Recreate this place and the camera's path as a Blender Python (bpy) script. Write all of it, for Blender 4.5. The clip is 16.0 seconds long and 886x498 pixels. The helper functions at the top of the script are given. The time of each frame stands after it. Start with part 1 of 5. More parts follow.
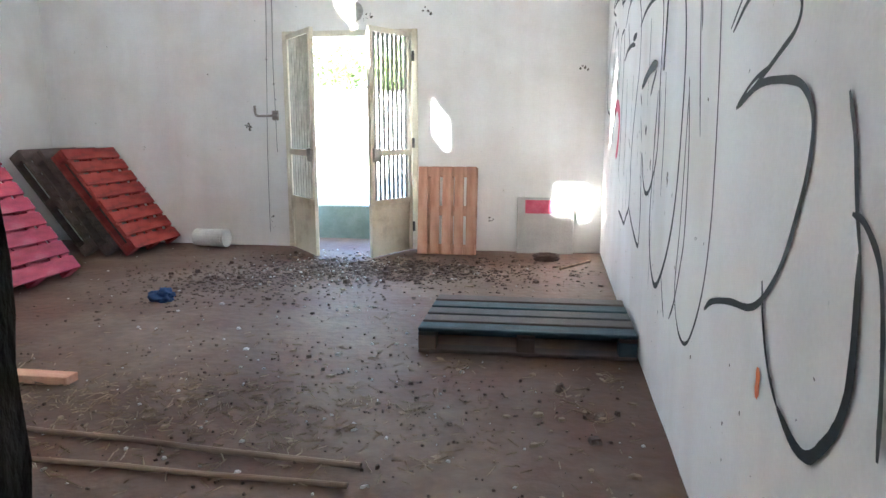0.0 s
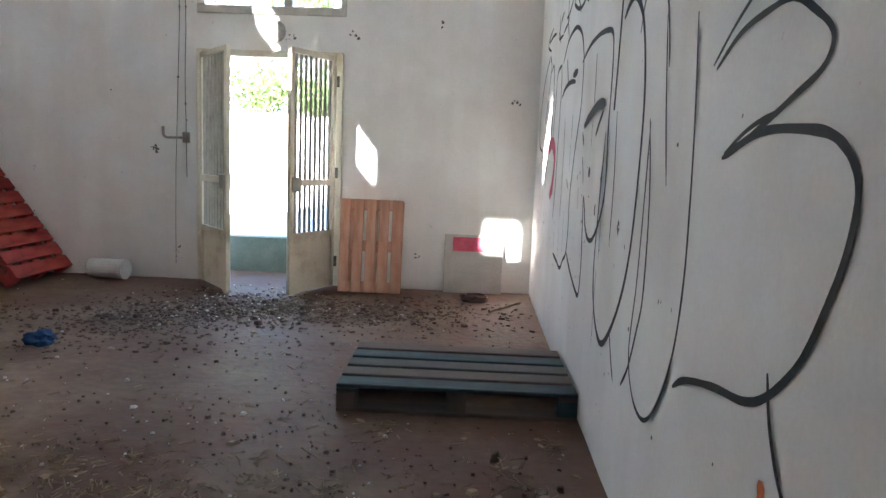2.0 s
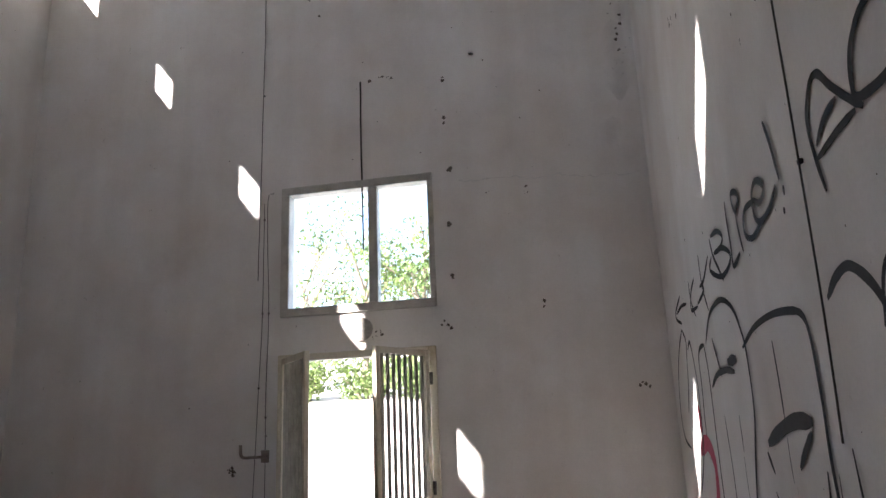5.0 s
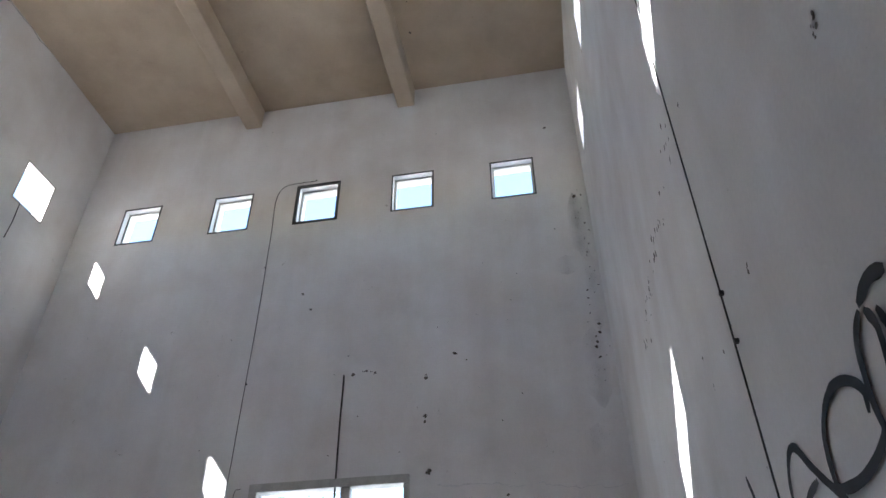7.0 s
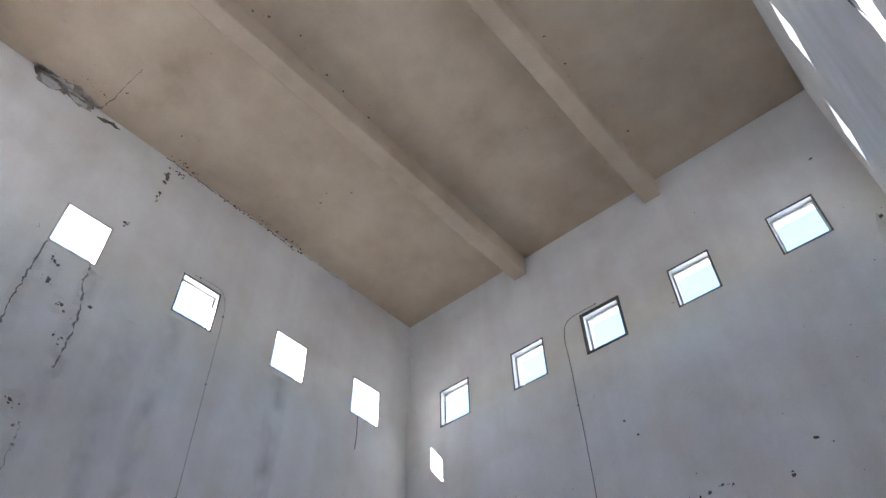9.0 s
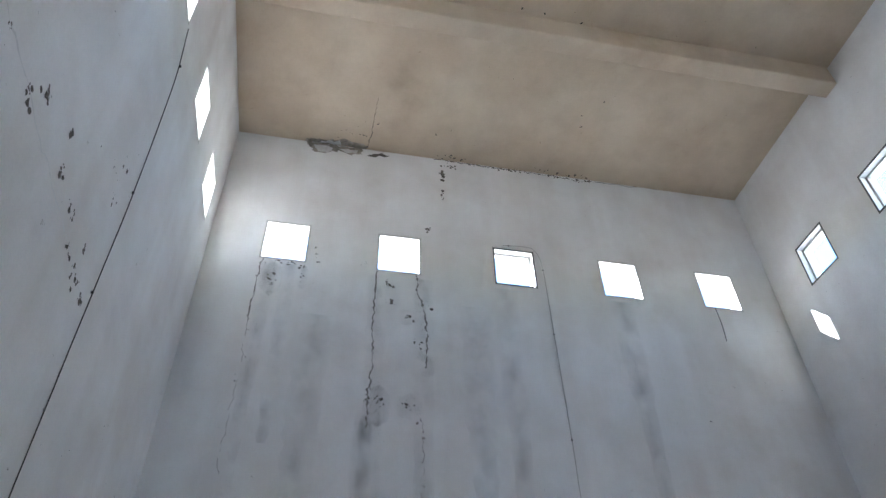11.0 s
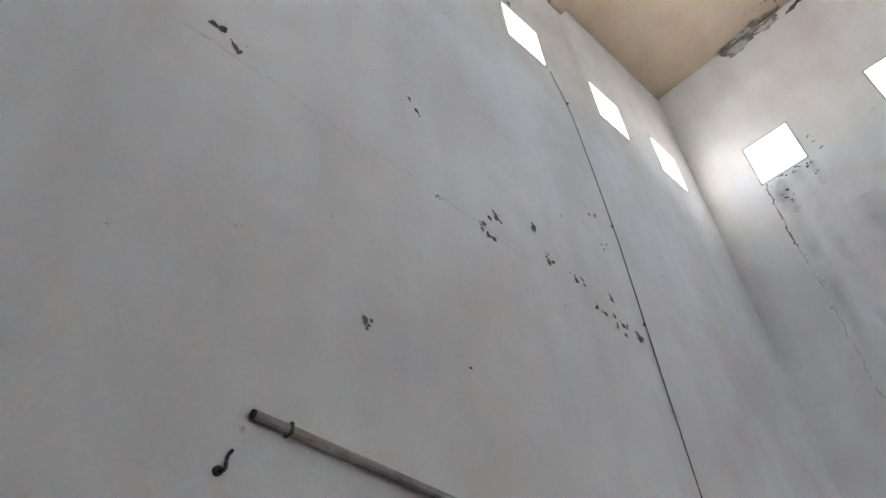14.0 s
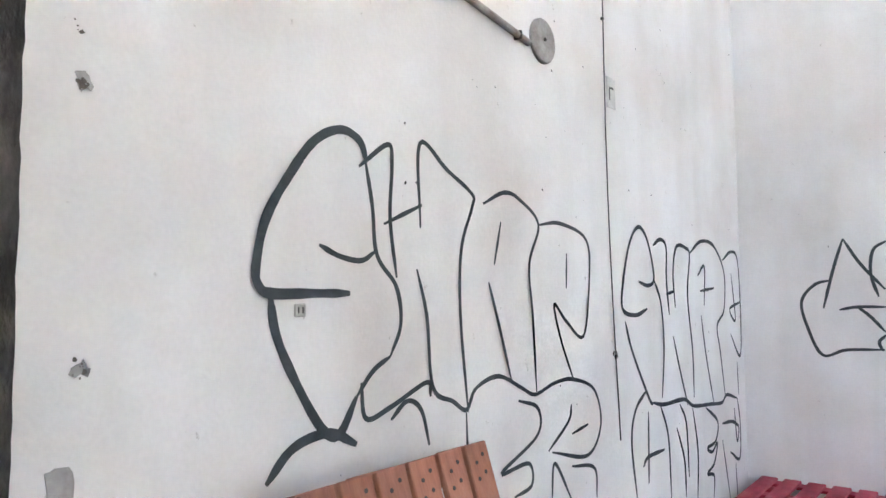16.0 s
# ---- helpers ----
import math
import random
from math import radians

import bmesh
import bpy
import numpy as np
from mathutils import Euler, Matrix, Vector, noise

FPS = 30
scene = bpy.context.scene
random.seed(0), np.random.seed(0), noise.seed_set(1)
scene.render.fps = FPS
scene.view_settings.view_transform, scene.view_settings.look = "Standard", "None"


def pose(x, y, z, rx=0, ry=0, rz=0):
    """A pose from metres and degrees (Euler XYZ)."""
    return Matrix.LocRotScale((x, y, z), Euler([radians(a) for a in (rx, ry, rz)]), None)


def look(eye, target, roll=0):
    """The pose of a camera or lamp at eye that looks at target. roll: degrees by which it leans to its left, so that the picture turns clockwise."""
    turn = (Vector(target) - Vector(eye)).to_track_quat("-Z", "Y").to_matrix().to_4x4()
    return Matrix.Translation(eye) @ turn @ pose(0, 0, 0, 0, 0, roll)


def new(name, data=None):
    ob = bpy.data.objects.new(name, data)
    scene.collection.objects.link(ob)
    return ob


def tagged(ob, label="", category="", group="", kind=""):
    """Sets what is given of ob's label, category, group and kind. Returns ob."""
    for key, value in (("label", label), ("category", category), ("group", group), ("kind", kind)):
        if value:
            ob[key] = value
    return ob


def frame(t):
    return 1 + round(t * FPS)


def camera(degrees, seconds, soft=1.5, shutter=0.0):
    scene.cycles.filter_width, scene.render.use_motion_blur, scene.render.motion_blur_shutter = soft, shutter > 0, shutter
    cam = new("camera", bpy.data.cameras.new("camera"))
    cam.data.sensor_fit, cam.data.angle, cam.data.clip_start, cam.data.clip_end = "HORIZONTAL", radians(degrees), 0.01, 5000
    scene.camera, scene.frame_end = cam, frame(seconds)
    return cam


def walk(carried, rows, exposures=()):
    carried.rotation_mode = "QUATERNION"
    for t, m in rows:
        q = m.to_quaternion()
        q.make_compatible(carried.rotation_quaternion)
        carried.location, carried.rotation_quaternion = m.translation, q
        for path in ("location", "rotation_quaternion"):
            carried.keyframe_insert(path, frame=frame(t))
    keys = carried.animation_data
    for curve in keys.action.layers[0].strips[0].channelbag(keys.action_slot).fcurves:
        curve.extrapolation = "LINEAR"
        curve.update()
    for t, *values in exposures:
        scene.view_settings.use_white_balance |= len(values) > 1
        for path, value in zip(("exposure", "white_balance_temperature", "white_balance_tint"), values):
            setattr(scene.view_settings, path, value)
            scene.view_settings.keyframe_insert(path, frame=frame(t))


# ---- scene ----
cam = camera(65.10, 16.0, soft=1.5)
PATH = [
    (0.0, pose(0.513, 0.096, 1.249, 80.10, 0.09, 8.94)),
    (0.5, pose(0.497, 0.091, 1.253, 80.31, -0.46, 2.81)),
    (1.0, pose(0.497, 0.102, 1.255, 79.93, -1.29, 0.47)),
    (1.5, pose(0.477, 0.225, 1.254, 80.98, -1.82, -1.09)),
    (2.0, pose(0.436, 0.474, 1.275, 82.57, -2.21, 2.72)),
    (2.5, pose(0.389, 0.730, 1.295, 86.63, -0.45, 3.10)),
    (3.0, pose(0.369, 0.953, 1.301, 86.26, 0.01, 8.78)),
    (5.5, pose(0.441, 1.495, 1.657, 109.93, 2.30, 11.99)),
    (6.0, pose(0.464, 1.478, 1.701, 115.22, 2.76, 10.23)),
    (6.5, pose(0.459, 1.439, 1.737, 121.69, 1.92, 9.74)),
    (7.0, pose(0.475, 1.462, 1.779, 126.68, 0.41, 10.34)),
    (7.5, pose(0.468, 1.453, 1.808, 130.83, 0.57, 10.67)),
    (8.0, pose(0.477, 1.451, 1.817, 133.92, 0.44, 16.40)),
    (8.5, pose(0.503, 1.458, 1.822, 134.45, -0.17, 29.44)),
    (9.0, pose(0.537, 1.442, 1.866, 136.88, 0.90, 41.39)),
    (9.5, pose(0.585, 1.516, 1.807, 137.57, 1.73, 50.89)),
    (10.0, pose(0.644, 1.604, 1.793, 134.92, 0.62, 59.46)),
    (12.5, pose(0.728, 2.081, 1.957, 132.20, 4.14, 106.73)),
    (13.0, pose(0.743, 2.002, 1.971, 131.94, 4.59, 115.03)),
    (13.5, pose(0.679, 2.037, 1.978, 133.41, 4.10, 127.95)),
    (14.0, pose(0.661, 2.034, 1.964, 131.88, 4.21, 136.39)),
    (14.5, pose(0.639, 2.036, 1.927, 124.73, 3.32, 137.46)),
    (15.0, pose(0.594, 2.038, 1.813, 112.59, 1.47, 132.13)),
    (15.5, pose(0.597, 2.048, 1.709, 101.77, -0.30, 128.97)),
    (16.0, pose(0.589, 2.049, 1.625, 93.99, 0.57, 128.39)),
]
EXPOSURES = [(0.0, 5.6, 5950, 5), (0.5, 5.12, 5950, 5), (1.5, 4.92, 6200, 7), (2.5, 4.62, 6200, 7), (3.0, 4.55, 6200, 7), (5.5, 3.25, 6600, 17), (6.0, 3.5, 6250, 13), (6.5, 3.53, 5980, 13), (8.0, 3.75, 5750, 13), (9.0, 3.78, 5620, 13), (10.0, 3.85, 5350, 7), (12.5, 3.9, 5720, 10), (13.5, 4.22, 5850, 11), (14.0, 4.15, 5950, 11), (14.5, 4.58, 6100, 11), (15.2, 5.58, 6150, 11), (16.0, 5.82, 6080, 11)]
walk(cam, PATH, EXPOSURES)

# ---- light ----
SUN_TO = Vector((0.762, 1.0, -0.97)).normalized()
world = bpy.data.worlds.new("sky")
scene.world = world
world.use_nodes = True
wt = world.node_tree
sky = wt.nodes.new("ShaderNodeTexSky")
sky.sky_type, sky.sun_disc = 'NISHITA', False
sky.sun_elevation = math.asin(-SUN_TO.z)
sky.sun_rotation = math.atan2(-SUN_TO.x, -SUN_TO.y)
wt.nodes["Background"].inputs["Strength"].default_value = 0.095
wt.links.new(sky.outputs[0], wt.nodes["Background"].inputs["Color"])
sun_data = bpy.data.lights.new("sun", 'SUN')
sun_data.energy, sun_data.angle, sun_data.color = 5.0, radians(0.5), (1.0, 0.95, 0.88)
sun = new("sun", sun_data)
sun.matrix_world = look((0, 0, 30), Vector((0, 0, 30)) + SUN_TO)

# ---- materials ----
def mat(name, stops, scale=4.0, rough=0.85, metal=0.0, bump=0.15, fine=60.0, detail=6.0, stretch=(1, 1, 1), vary=0.0, alt=None, grain=0.88):
    """Noise-graded colour with fine grain and relief. stops: (place, colour) pairs."""
    m = bpy.data.materials.new(name)
    m.use_nodes = True
    nt = m.node_tree
    bs = nt.nodes["Principled BSDF"]
    tc = nt.nodes.new("ShaderNodeTexCoord")
    mp = nt.nodes.new("ShaderNodeMapping")
    mp.inputs["Scale"].default_value = stretch
    nt.links.new(tc.outputs["Object"], mp.inputs[0])
    n1 = nt.nodes.new("ShaderNodeTexNoise")
    n1.inputs["Scale"].default_value, n1.inputs["Detail"].default_value, n1.inputs["Roughness"].default_value = scale, detail, 0.62
    nt.links.new(mp.outputs[0], n1.inputs["Vector"])
    n2 = nt.nodes.new("ShaderNodeTexNoise")
    n2.inputs["Scale"].default_value, n2.inputs["Detail"].default_value = fine, 4
    nt.links.new(mp.outputs[0], n2.inputs["Vector"])
    ramp = nt.nodes.new("ShaderNodeValToRGB")
    els = ramp.color_ramp.elements
    while len(els) < len(stops):
        els.new(0.5)
    for e, (p, c) in zip(els, stops):
        e.position, e.color = p, (*c, 1)
    nt.links.new(n1.outputs[0], ramp.inputs[0])
    mul = nt.nodes.new("ShaderNodeMix")
    mul.data_type, mul.blend_type = 'RGBA', 'MULTIPLY'
    mul.inputs[0].default_value = 1.0
    r2 = nt.nodes.new("ShaderNodeValToRGB")
    r2.color_ramp.elements[0].position, r2.color_ramp.elements[0].color = 0.3, (grain, grain, grain, 1)
    r2.color_ramp.elements[1].position, r2.color_ramp.elements[1].color = 0.7, (1, 1, 1, 1)
    nt.links.new(n2.outputs[0], r2.inputs[0])
    nt.links.new(ramp.outputs[0], mul.inputs[6])
    nt.links.new(r2.outputs[0], mul.inputs[7])
    col = mul.outputs[2]
    if alt:
        oa = nt.nodes.new("ShaderNodeObjectInfo")
        ra = nt.nodes.new("ShaderNodeValToRGB")
        ra.color_ramp.elements[0].position, ra.color_ramp.elements[1].position = 0.45, 0.65
        ma = nt.nodes.new("ShaderNodeMix")
        ma.data_type = 'RGBA'
        ma.inputs[7].default_value = (*alt, 1)
        nt.links.new(oa.outputs["Random"], ra.inputs[0])
        half = nt.nodes.new("ShaderNodeMath")
        half.operation = 'MULTIPLY'
        nt.links.new(ra.outputs[0], half.inputs[0])
        nt.links.new(r2.outputs[0], half.inputs[1])
        nt.links.new(half.outputs[0], ma.inputs[0])
        nt.links.new(col, ma.inputs[6])
        col = ma.outputs[2]
    if vary:
        oi = nt.nodes.new("ShaderNodeObjectInfo")
        hs = nt.nodes.new("ShaderNodeHueSaturation")
        mr = nt.nodes.new("ShaderNodeMapRange")
        mr.inputs[3].default_value, mr.inputs[4].default_value = 1 - vary, 1 + vary
        nt.links.new(oi.outputs["Random"], mr.inputs[0])
        nt.links.new(mr.outputs[0], hs.inputs["Value"])
        nt.links.new(col, hs.inputs["Color"])
        col = hs.outputs[0]
    nt.links.new(col, bs.inputs["Base Color"])
    bs.inputs["Roughness"].default_value, bs.inputs["Metallic"].default_value = rough, metal
    bp = nt.nodes.new("ShaderNodeBump")
    bp.inputs["Strength"].default_value, bp.inputs["Distance"].default_value = bump, 0.02
    add = nt.nodes.new("ShaderNodeMath")
    nt.links.new(n1.outputs[0], add.inputs[0])
    nt.links.new(n2.outputs[0], add.inputs[1])
    nt.links.new(add.outputs[0], bp.inputs["Height"])
    nt.links.new(bp.outputs[0], bs.inputs["Normal"])
    return m


def plain(name, colour, rough=0.6, metal=0.0):
    return mat(name, [(0.3, tuple(c * 0.75 for c in colour)), (0.65, colour)], scale=9, rough=rough, metal=metal, bump=0.08)


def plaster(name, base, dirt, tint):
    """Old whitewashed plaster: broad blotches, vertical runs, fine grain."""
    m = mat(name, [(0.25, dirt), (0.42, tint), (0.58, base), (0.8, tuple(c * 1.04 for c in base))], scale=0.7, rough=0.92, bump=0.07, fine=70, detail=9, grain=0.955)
    nt = m.node_tree
    bs = nt.nodes["Principled BSDF"]
    old = bs.inputs["Base Color"].links[0].from_socket
    tc = nt.nodes.new("ShaderNodeTexCoord")
    mp = nt.nodes.new("ShaderNodeMapping")
    mp.inputs["Scale"].default_value = (2.2, 2.2, 0.16)
    nt.links.new(tc.outputs["Object"], mp.inputs[0])
    runs = nt.nodes.new("ShaderNodeTexNoise")
    runs.inputs["Scale"].default_value, runs.inputs["Detail"].default_value = 1.6, 5
    nt.links.new(mp.outputs[0], runs.inputs["Vector"])
    ramp = nt.nodes.new("ShaderNodeValToRGB")
    ramp.color_ramp.elements[0].position, ramp.color_ramp.elements[0].color = 0.32, (0.945, 0.935, 0.925, 1)
    ramp.color_ramp.elements[1].position, ramp.color_ramp.elements[1].color = 0.56, (1, 1, 1, 1)
    nt.links.new(runs.outputs[0], ramp.inputs[0])
    mul = nt.nodes.new("ShaderNodeMix")
    mul.data_type, mul.blend_type = 'RGBA', 'MULTIPLY'
    mul.inputs[0].default_value = 1.0
    nt.links.new(old, mul.inputs[6])
    nt.links.new(ramp.outputs[0], mul.inputs[7])
    # sparse specks and faint scuffs
    sp = nt.nodes.new("ShaderNodeTexNoise")
    sp.inputs["Scale"].default_value, sp.inputs["Detail"].default_value, sp.inputs["Roughness"].default_value = 11.0, 7, 0.7
    nt.links.new(tc.outputs["Object"], sp.inputs["Vector"])
    r3 = nt.nodes.new("ShaderNodeValToRGB")
    r3.color_ramp.elements[0].position, r3.color_ramp.elements[0].color = 0.25, (0.45, 0.41, 0.37, 1)
    r3.color_ramp.elements[1].position, r3.color_ramp.elements[1].color = 0.33, (1, 1, 1, 1)
    nt.links.new(sp.outputs[0], r3.inputs[0])
    sc = nt.nodes.new("ShaderNodeTexNoise")
    sc.inputs["Scale"].default_value, sc.inputs["Detail"].default_value, sc.inputs["Distortion"].default_value = 1.5, 9, 0.25
    nt.links.new(tc.outputs["Object"], sc.inputs["Vector"])
    r4 = nt.nodes.new("ShaderNodeValToRGB")
    r4.color_ramp.elements[0].position, r4.color_ramp.elements[0].color = 0.30, (0.90, 0.875, 0.85, 1)
    r4.color_ramp.elements[1].position, r4.color_ramp.elements[1].color = 0.62, (1, 1, 1, 1)
    nt.links.new(sc.outputs[0], r4.inputs[0])
    last = mul.outputs[2]
    for extra in (r3.outputs[0], r4.outputs[0]):
        mm = nt.nodes.new("ShaderNodeMix")
        mm.data_type, mm.blend_type = 'RGBA', 'MULTIPLY'
        mm.inputs[0].default_value = 1.0
        nt.links.new(last, mm.inputs[6])
        nt.links.new(extra, mm.inputs[7])
        last = mm.outputs[2]
    nt.links.new(last, bs.inputs["Base Color"])
    return m


M_WALL = plaster("white_plaster", (0.86, 0.848, 0.832), (0.70, 0.665, 0.63), (0.81, 0.79, 0.768))
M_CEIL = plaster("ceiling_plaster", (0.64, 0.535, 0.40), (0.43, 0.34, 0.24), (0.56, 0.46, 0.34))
M_FLOOR = mat("dirty_concrete", [(0.36, (0.115, 0.036, 0.015)), (0.45, (0.118, 0.056, 0.031)), (0.54, (0.155, 0.092, 0.060)), (0.66, (0.23, 0.165, 0.122))], scale=0.65, rough=0.66, bump=0.35, fine=16, detail=12, grain=0.7)
M_CHIP = mat("rubble_chips", [(0.3, (0.050, 0.034, 0.026)), (0.5, (0.12, 0.085, 0.065)), (0.65, (0.24, 0.19, 0.155))], scale=22, rough=0.9)
M_PALE = mat("pale_scraps", [(0.3, (0.5, 0.48, 0.45)), (0.7, (0.75, 0.73, 0.7))], scale=8)
M_STRAW = mat("straw", [(0.3, (0.15, 0.095, 0.06)), (0.7, (0.42, 0.32, 0.235))], scale=8)
M_BLUE = mat("blue_paint_worn", [(0.30, (0.05, 0.042, 0.038)), (0.45, (0.018, 0.042, 0.055)), (0.72, (0.035, 0.085, 0.105))], scale=5, rough=0.75, stretch=(0.6, 3, 3), vary=0.3, alt=(0.075, 0.055, 0.045))
M_RED = mat("red_paint_worn", [(0.28, (0.12, 0.022, 0.018)), (0.5, (0.34, 0.040, 0.032)), (0.78, (0.44, 0.09, 0.06))], scale=4, rough=0.75, stretch=(0.7, 2, 2), vary=0.18)
M_PINK = mat("pink_red_paint_worn", [(0.28, (0.22, 0.022, 0.038)), (0.55, (0.42, 0.045, 0.075)), (0.8, (0.46, 0.17, 0.17))], scale=4, rough=0.75, stretch=(0.7, 2, 2), vary=0.15)
M_ORANGE = mat("faded_orange_wood", [(0.28, (0.42, 0.20, 0.13)), (0.5, (0.60, 0.32, 0.22)), (0.8, (0.68, 0.45, 0.33))], scale=4, rough=0.8, stretch=(0.7, 3, 3), vary=0.15)
M_OLD = mat("weathered_dark_wood", [(0.28, (0.05, 0.035, 0.03)), (0.6, (0.13, 0.09, 0.075)), (0.8, (0.2, 0.15, 0.12))], scale=4, rough=0.85, stretch=(0.7, 3, 3), vary=0.2)
M_POLE = mat("bare_wood", [(0.3, (0.17, 0.11, 0.08)), (0.7, (0.34, 0.25, 0.18))], scale=6, stretch=(0.5, 3, 3))
M_FRAME = mat("old_black_timber", [(0.3, (0.010, 0.009, 0.008)), (0.5, (0.030, 0.026, 0.023)), (0.75, (0.10, 0.088, 0.076))], scale=7, rough=0.85, bump=0.5, stretch=(2, 2, 0.8))
M_GATE = mat("cream_painted_metal", [(0.3, (0.48, 0.41, 0.29)), (0.5, (0.72, 0.66, 0.53)), (0.8, (0.78, 0.74, 0.62))], scale=3, rough=0.55, bump=0.1)
# darker than the cream leaf: backlit silhouette put into the colour
M_BAR = mat("backlit_gate_metal", [(0.3, (0.25, 0.235, 0.195)), (0.7, (0.42, 0.39, 0.33))], scale=6, rough=0.55)
M_WIN = mat("grey_window_frame", [(0.3, (0.42, 0.40, 0.36)), (0.7, (0.64, 0.62, 0.57))], scale=6, rough=0.6)
M_RIM = mat("dark_rim_paint", [(0.3, (0.06, 0.055, 0.05)), (0.7, (0.16, 0.15, 0.14))], scale=8)
M_CABLE = plain("dark_cable", (0.05, 0.045, 0.04), 0.6)
M_PIPE = mat("rusty_grey_pipe", [(0.35, (0.26, 0.21, 0.18)), (0.6, (0.44, 0.41, 0.38))], scale=7, rough=0.6, metal=0.2)
M_SPRAY = mat("black_spray_paint", [(0.3, (0.007, 0.008, 0.010)), (0.7, (0.020, 0.022, 0.026))], scale=20, rough=0.8, bump=0.02)
M_SPRAYGREY = mat("grey_black_spray_paint", [(0.3, (0.030, 0.037, 0.042)), (0.7, (0.065, 0.075, 0.080))], scale=20, rough=0.8, bump=0.02)
M_SPRAYRED = mat("red_spray_paint", [(0.3, (0.55, 0.06, 0.12)), (0.7, (0.65, 0.14, 0.2))], scale=14)
M_ORSPRAY = mat("orange_spray_paint", [(0.3, (0.75, 0.16, 0.05)), (0.7, (0.8, 0.24, 0.1))], scale=14)
M_DAMAGE = mat("bare_mortar", [(0.3, (0.06, 0.05, 0.042)), (0.7, (0.2, 0.17, 0.145))], scale=12, bump=0.6)
def soften(m, axis=1):
    """Lets a thin stain fade out towards its side edges and in patches."""
    nt = m.node_tree
    out, bs = nt.nodes["Material Output"], nt.nodes["Principled BSDF"]
    tc = nt.nodes.new("ShaderNodeTexCoord")
    sp = nt.nodes.new("ShaderNodeSeparateXYZ")
    nt.links.new(tc.outputs["Generated"], sp.inputs[0])
    wave = nt.nodes.new("ShaderNodeMapRange")
    off = nt.nodes.new("ShaderNodeMath")
    off.operation = 'PINGPONG'
    off.inputs[1].default_value = 0.5
    nt.links.new(sp.outputs[axis], off.inputs[0])
    wave.inputs[1].default_value, wave.inputs[2].default_value = 0.05, 0.5
    nt.links.new(off.outputs[0], wave.inputs[0])
    no = nt.nodes.new("ShaderNodeTexNoise")
    no.inputs["Scale"].default_value, no.inputs["Detail"].default_value = 3.0, 6
    nt.links.new(tc.outputs["Object"], no.inputs["Vector"])
    mr = nt.nodes.new("ShaderNodeMapRange")
    mr.inputs[1].default_value, mr.inputs[2].default_value, mr.inputs[4].default_value = 0.38, 0.8, 0.4
    nt.links.new(no.outputs[0], mr.inputs[0])
    mu = nt.nodes.new("ShaderNodeMath")
    mu.operation = 'MULTIPLY'
    nt.links.new(wave.outputs[0], mu.inputs[0])
    nt.links.new(mr.outputs[0], mu.inputs[1])
    tr = nt.nodes.new("ShaderNodeBsdfTransparent")
    mx = nt.nodes.new("ShaderNodeMixShader")
    nt.links.new(mu.outputs[0], mx.inputs[0])
    nt.links.new(tr.outputs[0], mx.inputs[1])
    nt.links.new(bs.outputs[0], mx.inputs[2])
    nt.links.new(mx.outputs[0], out.inputs[0])
    return m
M_RUN = soften(mat("faded_water_run", [(0.3, (0.52, 0.49, 0.46)), (0.7, (0.64, 0.61, 0.58))], scale=3))
M_CRACK = mat("dusty_crack", [(0.3, (0.13, 0.115, 0.10)), (0.7, (0.27, 0.245, 0.22))], scale=12, bump=0.4)
M_LINE = mat("faint_plaster_line", [(0.3, (0.66, 0.645, 0.625)), (0.7, (0.80, 0.79, 0.775))], scale=2.5, rough=0.92)
M_MORTAR = mat("bare_rough_mortar", [(0.3, (0.16, 0.14, 0.12)), (0.5, (0.34, 0.30, 0.25)), (0.7, (0.55, 0.50, 0.44))], scale=9, bump=0.5, fine=40)
M_SMUDGE = soften(mat("grey_damp_smudge", [(0.3, (0.30, 0.28, 0.26)), (0.7, (0.46, 0.43, 0.41))], scale=9))
M_MOULD = soften(mat("grey_corner_mould", [(0.3, (0.34, 0.32, 0.31)), (0.7, (0.50, 0.48, 0.46))], scale=9), 0)
M_DISC = mat("worn_grey_plate", [(0.3, (0.24, 0.22, 0.20)), (0.7, (0.46, 0.44, 0.42))], scale=14, rough=0.7)
M_BROWN = mat("brown_pallet_wood", [(0.28, (0.24, 0.10, 0.065)), (0.5, (0.38, 0.17, 0.11)), (0.8, (0.46, 0.25, 0.17))], scale=5, rough=0.8, stretch=(0.7, 3, 3), vary=0.2)
M_STEP = mat("mossy_step", [(0.3, (0.10, 0.13, 0.10)), (0.7, (0.20, 0.23, 0.19))], scale=3)
M_GROUND = mat("pale_yard", [(0.3, (0.46, 0.44, 0.40)), (0.7, (0.64, 0.62, 0.58))], scale=0.8, bump=0.3)
M_LEAF = mat("leaf_green", [(0.3, (0.035, 0.07, 0.018)), (0.6, (0.10, 0.15, 0.035)), (0.8, (0.20, 0.22, 0.05))], scale=0.9, rough=0.6)
M_BARK = mat("bark", [(0.3, (0.08, 0.06, 0.045)), (0.7, (0.2, 0.16, 0.12))], scale=6, stretch=(3, 3, 0.6))
M_CLOTH = mat("blue_cloth", [(0.3, (0.012, 0.035, 0.10)), (0.7, (0.035, 0.11, 0.27))], scale=9, rough=0.9)
M_PLASTIC = mat("white_plastic", [(0.3, (0.6, 0.58, 0.54)), (0.7, (0.78, 0.77, 0.74))], scale=6, rough=0.5)
M_SLAB = mat("grey_board", [(0.3, (0.44, 0.42, 0.39)), (0.7, (0.56, 0.54, 0.51))], scale=4)
# dark tone stands in for the lack of light in the back room
M_BACK = mat("unlit_room_plaster", [(0.3, (0.10, 0.09, 0.08)), (0.7, (0.2, 0.18, 0.16))], scale=2)

